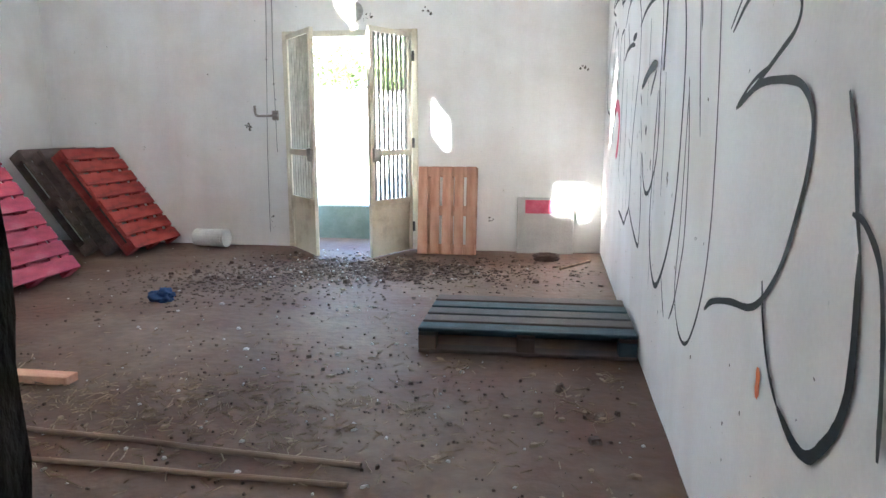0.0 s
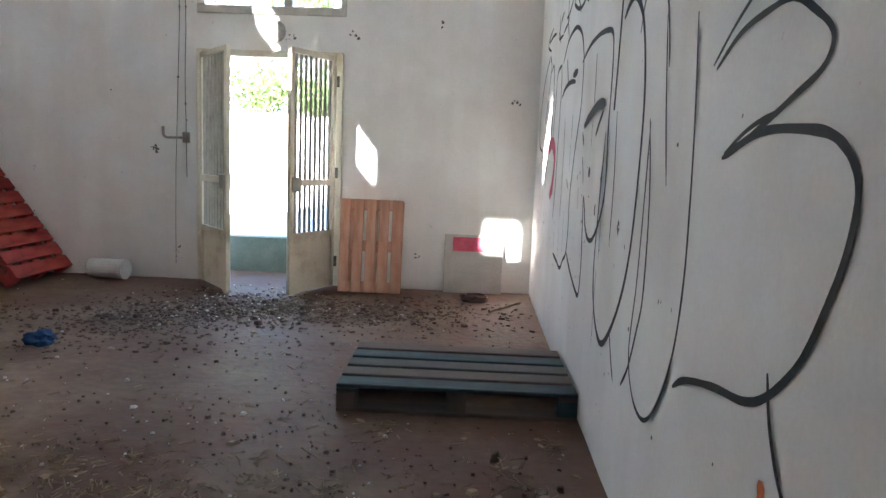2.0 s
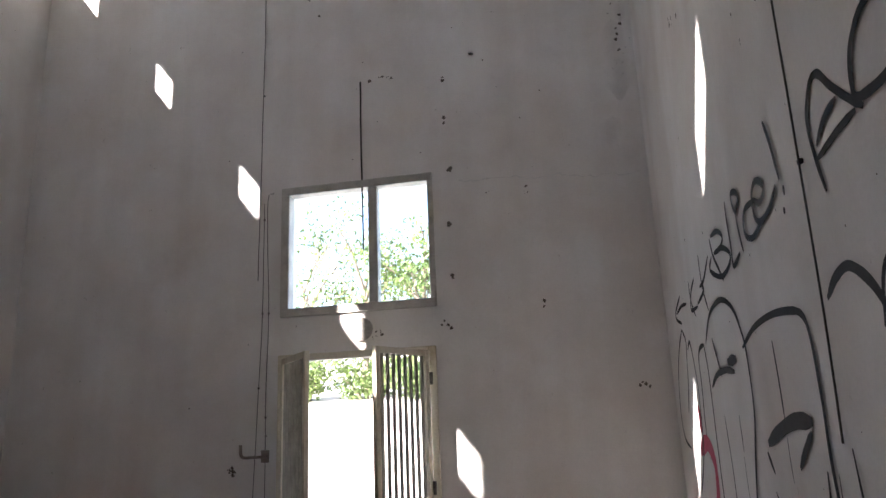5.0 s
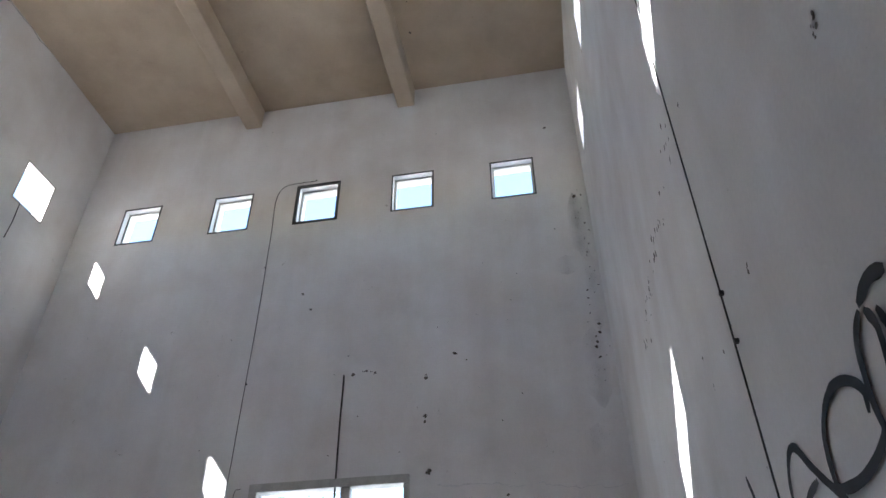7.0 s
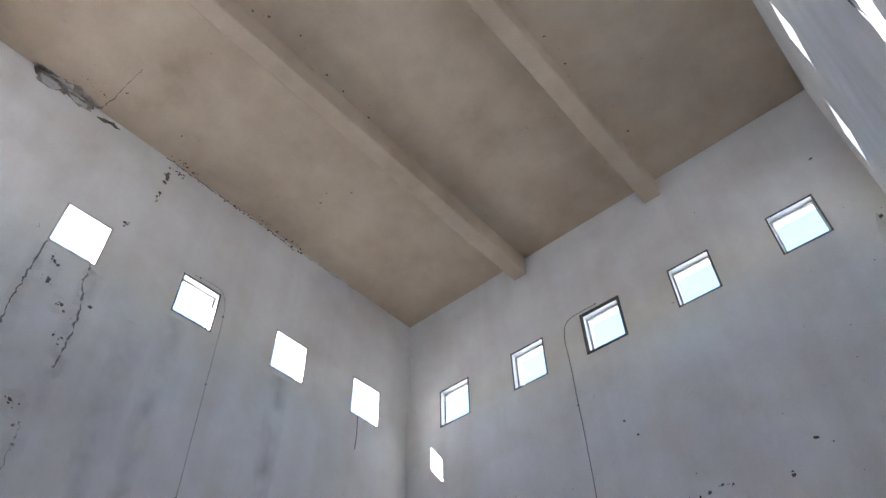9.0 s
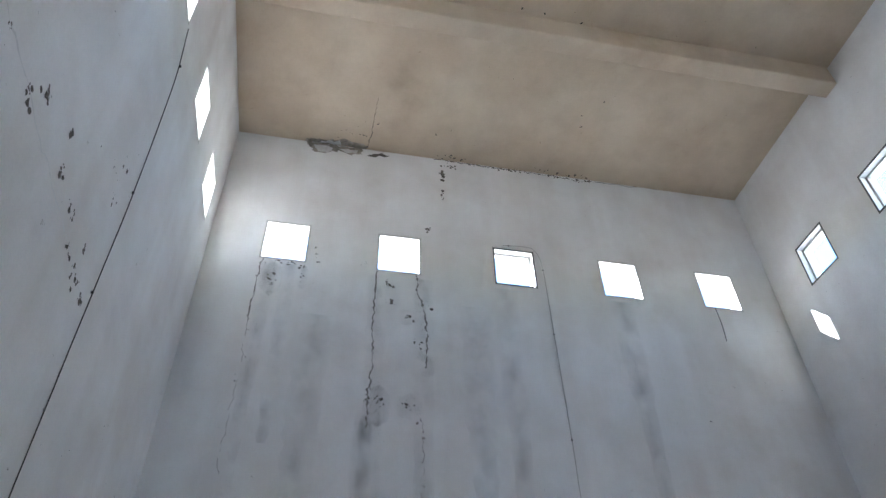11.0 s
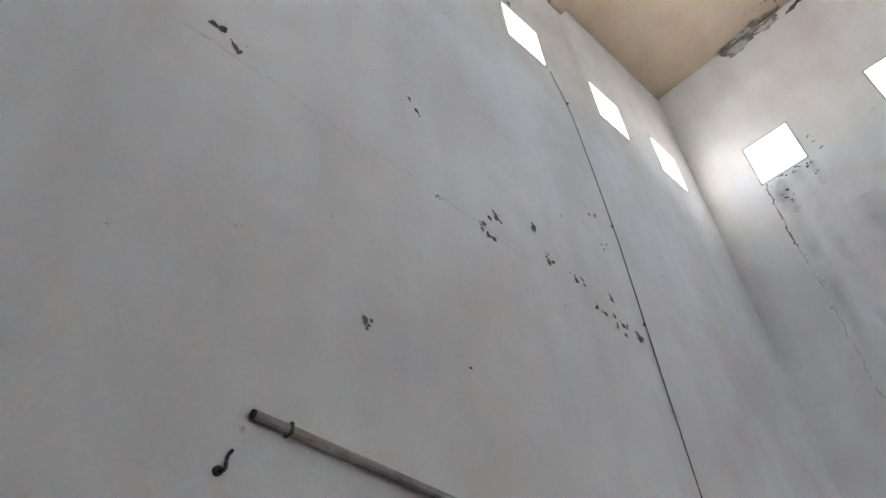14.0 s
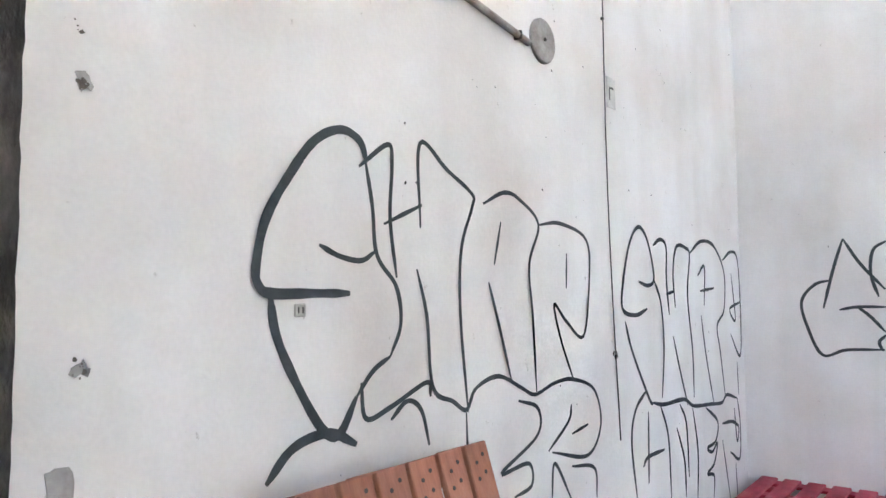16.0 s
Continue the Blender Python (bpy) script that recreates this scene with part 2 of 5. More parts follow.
M_GLASS = bpy.data.materials.new("window_glass")
M_GLASS.use_nodes = True
_n = M_GLASS.node_tree
_n.nodes.remove(_n.nodes["Principled BSDF"])
_t, _g, _x, _f = (_n.nodes.new("ShaderNode" + k) for k in ("BsdfTransparent", "BsdfGlossy", "MixShader", "LayerWeight"))
_p = _n.nodes.new("ShaderNodeMath")
_p.operation = 'MULTIPLY'
_p.inputs[1].default_value = 0.12
_n.links.new(_f.outputs["Facing"], _p.inputs[0])
_t.inputs[0].default_value = (0.96, 0.98, 0.98, 1)
_g.inputs["Roughness"].default_value = 0.03
for _a, _b in ((_p.outputs[0], _x.inputs[0]), (_t.outputs[0], _x.inputs[1]), (_g.outputs[0], _x.inputs[2]), (_x.outputs[0], _n.nodes["Material Output"].inputs[0])):
    _n.links.new(_a, _b)

# ---- builders ----
def link(name, bm, material, parent=None, label=""):
    me = bpy.data.meshes.new(name)
    bmesh.ops.recalc_face_normals(bm, faces=bm.faces)
    bm.to_mesh(me)
    bm.free()
    me.materials.append(material)
    ob = new(name, me)
    if parent:
        ob.parent = parent
    if label:
        ob["label"] = label
    return ob


def part(name, bm, material, parent, label=""):
    return link(name, bm, material, parent, label)


def box(bm, a, b, bevel=0.0, m=None):
    """A box from corner a to corner b, optionally bevelled, optionally turned by m."""
    mid = [(p + q) / 2 for p, q in zip(a, b)]
    size = [abs(q - p) for p, q in zip(a, b)]
    r = bmesh.ops.create_cube(bm, size=1.0, matrix=Matrix.Translation(mid) @ Matrix.Diagonal((*size, 1)))
    vs = r["verts"]
    if bevel:
        es = list({e for v in vs for e in v.link_edges})
        r = bmesh.ops.bevel(bm, geom=es, offset=bevel, segments=1, affect='EDGES')
        vs = r["verts"]
    if m:
        bmesh.ops.transform(bm, matrix=m, verts=list({v for v in vs}))
    return bm


def boxed(a, b, bevel=0.0):
    return box(bmesh.new(), a, b, bevel)


def tube(bm, pts, r, seg=8):
    """A round bar along a polyline."""
    pts = [Vector(p) for p in pts]
    rings = []
    for i, p in enumerate(pts):
        d = (pts[min(i + 1, len(pts) - 1)] - pts[max(i - 1, 0)]).normalized()
        s = d.cross(Vector((0, 0, 1)) if abs(d.z) < 0.9 else Vector((1, 0, 0))).normalized()
        u = s.cross(d)
        rr = r[i] if isinstance(r, (list, tuple)) else r
        rings.append([bm.verts.new(p + rr * (math.cos(6.2832 * k / seg) * s + math.sin(6.2832 * k / seg) * u)) for k in range(seg)])
    for a, b in zip(rings, rings[1:]):
        for k in range(seg):
            bm.faces.new((a[k], a[(k + 1) % seg], b[(k + 1) % seg], b[k]))
    bm.faces.new(rings[0][::-1])
    bm.faces.new(rings[-1])
    return bm


def slab(us, vs, solid, place):
    """A thick plate with holes: cells between the cut lines us, vs; place(u, v, side) gives the corner."""
    bm = bmesh.new()
    cache = {}

    def vert(i, j, k):
        if (i, j, k) not in cache:
            cache[i, j, k] = bm.verts.new(place(us[i], vs[j], k))
        return cache[i, j, k]
    nu, nv = len(us) - 1, len(vs) - 1
    ok = [[solid((us[i] + us[i + 1]) / 2, (vs[j] + vs[j + 1]) / 2) for j in range(nv)] for i in range(nu)]
    for i in range(nu):
        for j in range(nv):
            if not ok[i][j]:
                continue
            for k in (0, 1):
                bm.faces.new([vert(i + a, j + b, k) for a, b in ((0, 0), (1, 0), (1, 1), (0, 1))])
            for di, dj, e in ((-1, 0, ((0, 0), (0, 1))), (1, 0, ((1, 0), (1, 1))), (0, -1, ((0, 0), (1, 0))), (0, 1, ((0, 1), (1, 1)))):
                a, b = i + di, j + dj
                if not (0 <= a < nu and 0 <= b < nv and ok[a][b]):
                    p, q = e
                    bm.faces.new((vert(i + p[0], j + p[1], 0), vert(i + q[0], j + q[1], 0), vert(i + q[0], j + q[1], 1), vert(i + p[0], j + p[1], 1)))
    return bm


def wall(name, label, lo, hi, zt, holes, place, material=M_WALL):
    us = sorted({lo, hi, *(h[0] for h in holes), *(h[1] for h in holes)})
    vs = sorted({-0.1, zt, *(h[2] for h in holes), *(h[3] for h in holes)})
    bm = slab(us, vs, lambda u, v: not any(h[0] < u < h[1] and h[2] < v < h[3] for h in holes), place)
    return tagged(link(name, bm, material), label, "wall", kind="structure")


# ---- the hall ----
XE, XW, YN, YS, ZC, TH, TW = 1.002, -4.998, 7.135, 0.532, 8.62, 0.2, 0.16
ZB, ZT_ = 6.68, 7.18
TS = 0.2
ZS = 0.08
N_WIN = [-4.18, -3.02, -1.98, -0.87, 0.25]
S_WIN = [-4.39, -3.38, -2.19, -1.13, -0.10]
W_WIN = [1.32, 2.55, 3.87, 5.14, 6.37]
H = 0.225
DOOR_L, DOOR_R, DOOR_T = -2.23, -0.88, 2.19
WL, WR, WB, WT = -2.20, -0.86, 2.60, 3.70
SD_L, SD_R, SD_T = 0.105, 0.77, 2.27

high = lambda cs: [(c - H, c + H, ZB, ZT_) for c in cs]
wall("wall_north", "white plastered wall with door, window and small openings", XW - TH, XE + TH, ZC, high(N_WIN) + [(DOOR_L, DOOR_R, -0.1, DOOR_T), (WL, WR, WB, WT)], lambda u, v, k: (u, YN + k * TH, v))
wall("wall_south", "stained white plastered wall with a dark doorway", XW - TH, XE + TH, ZC, [(a, b, c + ZS, d + ZS) for a, b, c, d in high(S_WIN)] + [(SD_L, SD_R, -0.1, SD_T)], lambda u, v, k: (u, YS - k * TS, v))
wall("wall_west", "white plastered wall with water stains under small windows", YS, YN, ZC, high(W_WIN), lambda u, v, k: (XW - k * TW, u, v))
wall("wall_east", "white plastered wall covered with black graffiti", YS, YN, ZC, high(W_WIN), lambda u, v, k: (XE + k * TW, u, v))

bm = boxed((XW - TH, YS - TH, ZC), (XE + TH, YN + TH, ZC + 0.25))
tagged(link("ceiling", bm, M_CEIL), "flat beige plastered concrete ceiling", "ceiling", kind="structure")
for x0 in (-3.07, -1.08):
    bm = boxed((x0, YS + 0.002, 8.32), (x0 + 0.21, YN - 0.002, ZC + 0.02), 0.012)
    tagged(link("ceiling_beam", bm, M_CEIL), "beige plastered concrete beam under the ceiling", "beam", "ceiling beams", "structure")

# floor with slight unevenness
bm = bmesh.new()
nx, ny = 60, 84
fx0, fx1, fy0, fy1 = XW - TH, XE + TH, -2.4, 7.72
grid = [[bm.verts.new((fx0 + (fx1 - fx0) * i / nx, fy0 + (fy1 - fy0) * j / ny, 0.006 * noise.noise((i * 0.35, j * 0.35, 0)))) for j in range(ny + 1)] for i in range(nx + 1)]
for i in range(nx):
    for j in range(ny):
        bm.faces.new((grid[i][j], grid[i + 1][j], grid[i + 1][j + 1], grid[i][j + 1]))
tagged(link("floor", bm, M_FLOOR), "dirty brown concrete floor littered with debris", "floor", kind="structure")

# dark back room behind the start: unseen shell added to keep the doorway black
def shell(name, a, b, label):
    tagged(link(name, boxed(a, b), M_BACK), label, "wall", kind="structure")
shell("back_room_wall_left", (-1.2, -2.4, -0.1), (-1.0, YS - TS, 2.9), "dark wall added to close off the unlit back room")
shell("back_room_wall_right", (XE, -2.4, -0.1), (XE + TH, YS - TS, 2.9), "dark wall added to close off the unlit back room")
shell("back_room_wall_end", (-1.2, -2.6, -0.1), (XE + TH, -2.4, 2.9), "dark wall added to close off the unlit back room")
shell("back_room_ceiling", (-1.2, -2.6, 2.9), (XE + TH, YS - TS, 3.1), "dark ceiling added to close off the unlit back room")

# outside ground: one sheet, a sunk landing at the door, a bank rising to the north
def ground_z(x, y):
    if y <= 11.0:
        return 0.37
    if y <= 17.0:
        return 0.37 + 0.34 * (y - 11.0) ** 2 / (y - 10.0)
    return 2.12 + 0.16 * min(y - 17.0, 23.0)
gx = [-900, -60, -30, -20, -14, -9, XW - TH, -2.7, -0.5, XE + TH, 5, 9, 14, 22, 30, 60, 900]
gy = [-900, -60, -20, -8, -2.6, YN + TH, 7.72, 9, 10, 11, 12, 13, 14, 15, 16, 17, 18, 21, 25, 30, 40, 80, 900]
bm = bmesh.new()
gv = {}
for i in range(len(gx) - 1):
    for j in range(len(gy) - 1):
        mx, my = (gx[i] + gx[i + 1]) / 2, (gy[j] + gy[j + 1]) / 2
        if XW - TH < mx < XE + TH and -2.6 < my < YN + TH:
            continue
        if -2.7 < mx < -0.5 and YN < my < 7.72:
            continue
        q = []
        for a, b in ((i, j), (i + 1, j), (i + 1, j + 1), (i, j + 1)):
            if (a, b) not in gv:
                gv[a, b] = bm.verts.new((gx[a], gy[b], ground_z(gx[a], gy[b])))
            q.append(gv[a, b])
        bm.faces.new(q)
tagged(link("ground", bm, M_GROUND), "pale sunlit yard rising to a green bank", "ground", kind="structure")
bm = boxed((-2.7, 7.72, -0.1), (-0.5, 7.86, 0.376), 0.01)
box(bm, (-2.84, YN + TH, -0.1), (-2.7, 7.86, 0.376), 0.01)
box(bm, (-0.5, YN + TH, -0.1), (-0.36, 7.86, 0.376), 0.01)
tagged(link("step", bm, M_STEP), "mossy concrete step up to the yard", "step", kind="structure")

# ---- windows ----
def small_window(place, glazed, label):
    """A square opening's thin rim; place(u, v, d): u across, v up, d out of the room."""
    e = tagged(new("window", None), label, "window", "small square windows", "structure")
    bm = bmesh.new()
    h, w = H, 0.022
    for a, b in (((-h, -h), (h, -h + w)), ((-h, h - w), (h, h)), ((-h, -h + w), (-h + w, h - w)), ((h - w, -h + w), (h, h - w))):
        p, q = place(a[0], a[1] * 0.25 / H * 1.0, 0.07), place(b[0], b[1] * 0.25 / H * 1.0, 0.11)
        box(bm, p, q)
    if glazed:
        part("window_frame", bm, M_WIN, e)
    else:
        bm.free()
    bm = bmesh.new()
    o, w = H + 0.018, 0.018
    for a, b in (((-o, -o), (o, -H)), ((-o, H), (o, o)), ((-o, -H), (-H, H)), ((H, -H), (o, H))):
        k = 0.25 / H
        box(bm, place(a[0], a[1] * k, -0.003), place(b[0], b[1] * k, 0.002))
    part("trim", bm, M_RIM if glazed else M_WIN, e, "thin dark painted edge")
    if glazed:
        g = part("pane", boxed(place(-H + 0.02, -0.23, 0.088), place(H - 0.02, 0.23, 0.092)), M_GLASS, e, "clear glass pane")
        g.visible_shadow = False
ZM = (ZB + ZT_) / 2
rim = tagged(new("window_rim", None), "dark painted iron rim round one small window", "window rim", kind="structure")
for a, b in (((-0.262, -0.287), (0.262, -0.262)), ((-0.262, 0.262), (0.262, 0.287)), ((-0.262, -0.262), (-0.238, 0.262)), ((0.238, -0.262), (0.262, 0.262))):
    part("rim_bar", boxed((N_WIN[2] + a[0], YN - 0.016, ZM + a[1]), (N_WIN[2] + b[0], YN - 0.0035, ZM + b[1]), 0.003), M_RIM, rim)
for c in N_WIN:
    small_window(lambda u, v, d, c=c: (c + u, YN + d, ZM + v), True, "small square glazed window high in the wall")
for c in S_WIN:
    small_window(lambda u, v, d, c=c: (c + u, YS - d, ZM + ZS + v), False, "small square unglazed window high in the wall")
for c in W_WIN:
    small_window(lambda u, v, d, c=c: (XW - d, c + u, ZM + v), c == 3.87, "small square window with a dark frame high in the wall" if c == 3.87 else "small square unglazed window high in the wall")
    small_window(lambda u, v, d, c=c: (XE + d, c + u, ZM + v), False, "small square unglazed window high in the wall")

win = tagged(new("window_large", None), "two-part grey framed window above the door", "window", kind="structure")
MX = -1.37
for n, a, b in (("window_frame", (WL - 0.05, YN - 0.02, WB - 0.05), (WR + 0.03, YN + 0.09, WB + 0.025)), ("window_frame", (WL - 0.05, YN - 0.02, WT - 0.025), (WR + 0.03, YN + 0.09, WT + 0.05)),
                ("window_frame", (WL - 0.05, YN - 0.02, WB + 0.025), (WL + 0.03, YN + 0.09, WT - 0.025)), ("window_frame", (WR - 0.02, YN - 0.015, WB + 0.025), (WR + 0.03, YN + 0.09, WT - 0.025)),
                ("mullion", (MX - 0.055, YN - 0.01, WB + 0.025), (MX + 0.03, YN + 0.08, WT - 0.025))):
    part(n, boxed(a, b, 0.006), M_WIN, win)
for a, b in ((WL + 0.03, MX - 0.055), (MX + 0.03, WR - 0.02)):
    g = part("pane", boxed((a, YN + 0.04, WB + 0.025), (b, YN + 0.045, WT - 0.025)), M_GLASS, win, "clear glass pane")
    g.visible_shadow = False

# ---- the barred double door ----
fr = tagged(new("door_frame", None), "cream painted metal frame of the double door", "door frame", kind="structure")
for a, b in (((DOOR_L - 0.03, YN - 0.02, 0), (DOOR_L + 0.03, YN + 0.06, DOOR_T + 0.03)), ((DOOR_R - 0.03, YN - 0.02, 0), (DOOR_R + 0.03, YN + 0.06, DOOR_T + 0.03)), ((DOOR_L + 0.03, YN - 0.02, DOOR_T - 0.03), (DOOR_R - 0.03, YN + 0.06, DOOR_T + 0.03))):
    part("frame_member", boxed(a, b, 0.005), M_GATE, fr)


def gate_leaf(name, hinge, free, label):
    """An iron leaf with bars above and a solid panel below, from hinge to free edge."""
    h, f = Vector((*hinge, 0)), Vector((*free, 0))
    d = f - h
    w = d.length
    e = tagged(new(name, None), label, "door", "double door leaves", "structure")
    e.matrix_world = Matrix.Translation(h) @ Matrix.Rotation(math.atan2(d.y, d.x), 4, 'Z')
    z0, z1 = 0.009, 2.18
    for a, b in (((0, z0), (0.05, z1)), ((w - 0.05, z0), (w, z1)), ((0.05, z1 - 0.05), (w - 0.05, z1)), ((0.05, 0.98), (w - 0.05, 1.04)), ((0.05, 0.50), (w - 0.05, 0.56))):
        part("frame_member", boxed((a[0], -0.02, a[1]), (b[0], 0.02, b[1]), 0.004), M_GATE, e)
    part("panel", boxed((0.05, -0.006, z0), (w - 0.05, 0.006, 0.50)), M_GATE, e, "solid cream sheet panel, rust at the foot")
    for k in range(8):
        x = 0.05 + (w - 0.1) * (k + 0.5) / 8
        for a, b in ((0.56, 0.98), (1.04, z1 - 0.05)):
            part("bar", boxed((x - 0.009, -0.012, a), (x + 0.009, 0.012, b)), M_BAR, e)
    part("lock_box", boxed((w - 0.14, -0.035, 0.93), (w - 0.02, 0.035, 1.06), 0.006), M_BAR, e)
    for z in (0.25, 1.1, 1.95):
        part("hinge", tube(bmesh.new(), [(0, 0.03, z - 0.05), (0, 0.03, z + 0.05)], 0.014), M_RIM, e)
    return e
gate_leaf("door_1", (DOOR_L + 0.035, YN - 0.05), (-1.745, 6.54), "cream metal door leaf with bars, standing open")
gate_leaf("door_2", (DOOR_R - 0.035, YN - 0.05), (-1.20, 6.52), "cream metal door leaf with bars, half open")

# ---- dark frame of the south doorway ----
sf = tagged(new("door_frame_dark", None), "rough blackened timber frame round the doorway", "door frame", kind="structure")
def rough_post(a, b, amp=1.0):
    bm = bmesh.new()
    n = 60
    horizontal = abs(b[0] - a[0]) > abs(b[2] - a[2])
    rng = random.Random(int(a[0] * 100) + 7)
    rings = []
    for i in range(n + 1):
        t = i / n
        j = lambda: amp * rng.choice((0.4, 0.6, 1.0)) * rng.uniform(-0.010, 0.010)
        if horizontal:
            x = a[0] + (b[0] - a[0]) * t
            rings.append([bm.verts.new(p) for p in ((x, a[1] + j(), a[2] + j()), (x, b[1], a[2] + j()), (x, b[1], b[2] + j()), (x, a[1] + j(), b[2] + j()))])
        else:
            z = a[2] + (b[2] - a[2]) * t
            rings.append([bm.verts.new(p) for p in ((a[0] + j(), a[1] + j(), z), (b[0] + j(), a[1] + j(), z), (b[0] + j(), b[1], z), (a[0] + j(), b[1], z))])
    for p, q in zip(rings, rings[1:]):
        for k in range(4):
            bm.faces.new((p[k], p[(k + 1) % 4], q[(k + 1) % 4], q[k]))
    bm.faces.new(rings[0])
    bm.faces.new(rings[-1])
    return bm
part("jamb", rough_post((SD_L - 0.066, YS + 0.010, 0), (SD_L + 0.012, YS - TH - 0.01, SD_T + 0.12), 0.35), M_FRAME, sf)
part("jamb", rough_post((SD_R - 0.013, YS + 0.012, 0), (SD_R + 0.08, YS - TH - 0.01, SD_T + 0.12)), M_FRAME, sf)
part("lintel", rough_post((SD_L + 0.002, YS + 0.008, SD_T - 0.01), (SD_R - 0.002, YS - TH - 0.01, SD_T + 0.12), 0.3), M_FRAME, sf)

# ---- graffiti ----
EAST = lambda u, v, o: Vector((XE - o, u, v))
WEST = lambda u, v, o: Vector((XW + o, u, v))
SOUTH = lambda u, v, o: Vector((u, YS + o, v))
NORTH = lambda u, v, o: Vector((u, YN - o, v))


def smooth(pts, n=7):
    """Catmull-Rom through the control points."""
    p = [Vector(q) for q in pts]
    if len(p) == 2:
        return [p[0].lerp(p[1], k / 6) for k in range(7)]
    p = [2 * p[0] - p[1], *p, 2 * p[-1] - p[-2]]
    out = []
    for a, b, c, d in zip(p, p[1:], p[2:], p[3:]):
        for k in range(n):
            t = k / n
            out.append(0.5 * (2 * b + (c - a) * t + (2 * a - 5 * b + 4 * c - d) * t * t + (3 * b - a - 3 * c + d) * t ** 3))
    return out + [p[-2]]


paint_layer = [0]


def graffiti(place, strokes, label, material=None, name="graffiti"):
    e = tagged(new(name, None), label, "graffiti")
    paint = material or (M_SPRAY if place is EAST else M_SPRAYGREY)
    for w, pts in strokes:
        bm = bmesh.new()
        paint_layer[0] += 1
        off = 0.0025 + 0.0004 * (paint_layer[0] % 12)
        line = smooth([(*q, 0) for q in pts])
        prev = None
        for i, q in enumerate(line):
            d = line[min(i + 1, len(line) - 1)] - line[max(i - 1, 0)]
            d = d.normalized() if d.length else Vector((1, 0, 0))
            end = min(1.0, 0.5 + 0.17 * min(i, len(line) - 1 - i))
            hw = w * 0.5 * end * (1 + 0.22 * noise.noise((i * 0.21, w * 50, len(pts))) + 0.10 * noise.noise((i * 1.7, 3, w)))
            n = Vector((-d.y, d.x, 0)) * hw
            a, b = bm.verts.new(place(q.x + n.x, q.y + n.y, off)), bm.verts.new(place(q.x - n.x, q.y - n.y, off))
            if prev:
                bm.faces.new((prev[0], a, b, prev[1]))
            prev = (a, b)
        part("stroke", bm, paint, e)
    return e

g = []
g.append((0.015, [(2.20, 1.51), (2.06, 1.57), (1.91, 1.59), (1.81, 1.59), (1.72, 1.55), (1.65, 1.50), (1.67, 1.45), (1.77, 1.41), (1.91, 1.36), (2.03, 1.32), (2.11, 1.30)]))
g.append((0.019, [(2.11, 1.30), (1.91, 1.35), (1.72, 1.35), (1.60, 1.33), (1.53, 1.27), (1.53, 1.18), (1.57, 1.08), (1.64, 0.96), (1.75, 0.86), (1.86, 0.81), (2.04, 0.78), (2.24, 0.73), (2.34, 0.68)]))
g.append((0.015, [(1.37, 1.31), (1.33, 1.23), (1.30, 1.13), (1.27, 1.05)]))
g.append((0.026, [(1.27, 1.05), (1.26, 0.94), (1.26, 0.83), (1.29, 0.75), (1.34, 0.69), (1.40, 0.64), (1.48, 0.63), (1.59, 0.66)]))
g.append((0.015, [(1.59, 0.66), (1.67, 0.72), (1.73, 0.81), (1.76, 0.90)]))
g.append((0.015, [(1.31, 1.11), (1.26, 1.10), (1.20, 1.05), (1.17, 0.97), (1.15, 0.86), (1.14, 0.76)]))
g.append((0.015, [(2.37, 1.68), (2.33, 1.43), (2.31, 1.18), (2.31, 0.96), (2.36, 0.75), (2.48, 0.57), (2.61, 0.48), (2.76, 0.50), (2.86, 0.63), (2.82, 0.88), (2.80, 1.16), (2.79, 1.42)]))
g.append((0.015, [(2.68, 1.74), (2.62, 1.47), (2.55, 1.22)]))
g.append((0.026, [(1.08, 1.24), (1.02, 1.22), (0.96, 1.19), (0.90, 1.17)]))
g.append((0.013, [(1.06, 1.23), (1.03, 1.18), (0.99, 1.14), (0.93, 1.09)]))
g.append((0.011, [(2.21, 1.52), (2.09, 1.59), (1.96, 1.65)]))
g.append((0.011, [(2.1, 1.31), (1.97, 1.36), (1.83, 1.39)]))
graffiti(EAST, g, "black sprayed loops and a figure three on the white wall")

g = []
g.append((0.027, [(3.35, 1.85), (3.26, 1.89), (3.15, 1.89), (3.01, 1.78), (2.92, 1.54), (2.92, 1.24), (2.98, 0.93), (3.14, 0.69), (3.38, 0.52), (3.58, 0.60), (3.67, 0.79), (3.64, 1.11), (3.59, 1.42)]))
g.append((0.026, [(6.24, 2.12), (6.51, 2.01), (6.74, 1.83), (6.85, 1.59), (6.77, 1.42), (6.49, 1.36)]))
g.append((0.026, [(6.24, 2.12), (6.11, 2.03), (6.17, 1.91), (6.26, 1.74), (6.4, 1.59)]))
g.append((0.026, [(6.07, 1.97), (5.93, 2.0), (5.83, 1.79), (5.84, 1.58), (5.91, 1.38), (6.1, 1.21), (6.24, 1.11)]))
g.append((0.026, [(5.4, 1.94), (5.57, 1.93), (5.65, 1.87), (5.66, 1.73), (5.7, 1.58), (5.72, 1.46)]))
g.append((0.026, [(5.4, 1.94), (5.36, 1.81), (5.36, 1.67), (5.38, 1.37), (5.39, 1.11), (5.45, 0.88)]))
g.append((0.026, [(5.32, 1.94), (5.11, 2.05), (4.86, 2.08), (4.67, 2.06), (4.5, 1.99), (4.4, 1.88), (4.37, 1.79), (4.38, 1.59), (4.49, 1.39), (4.58, 1.2), (4.62, 1.05), (4.6, 0.89), (4.64, 0.74), (4.76, 0.68), (4.89, 0.61), (5.08, 0.63), (5.3, 0.65)]))
g.append((0.026, [(5.11, 1.94), (5.03, 1.83), (4.97, 1.75)]))
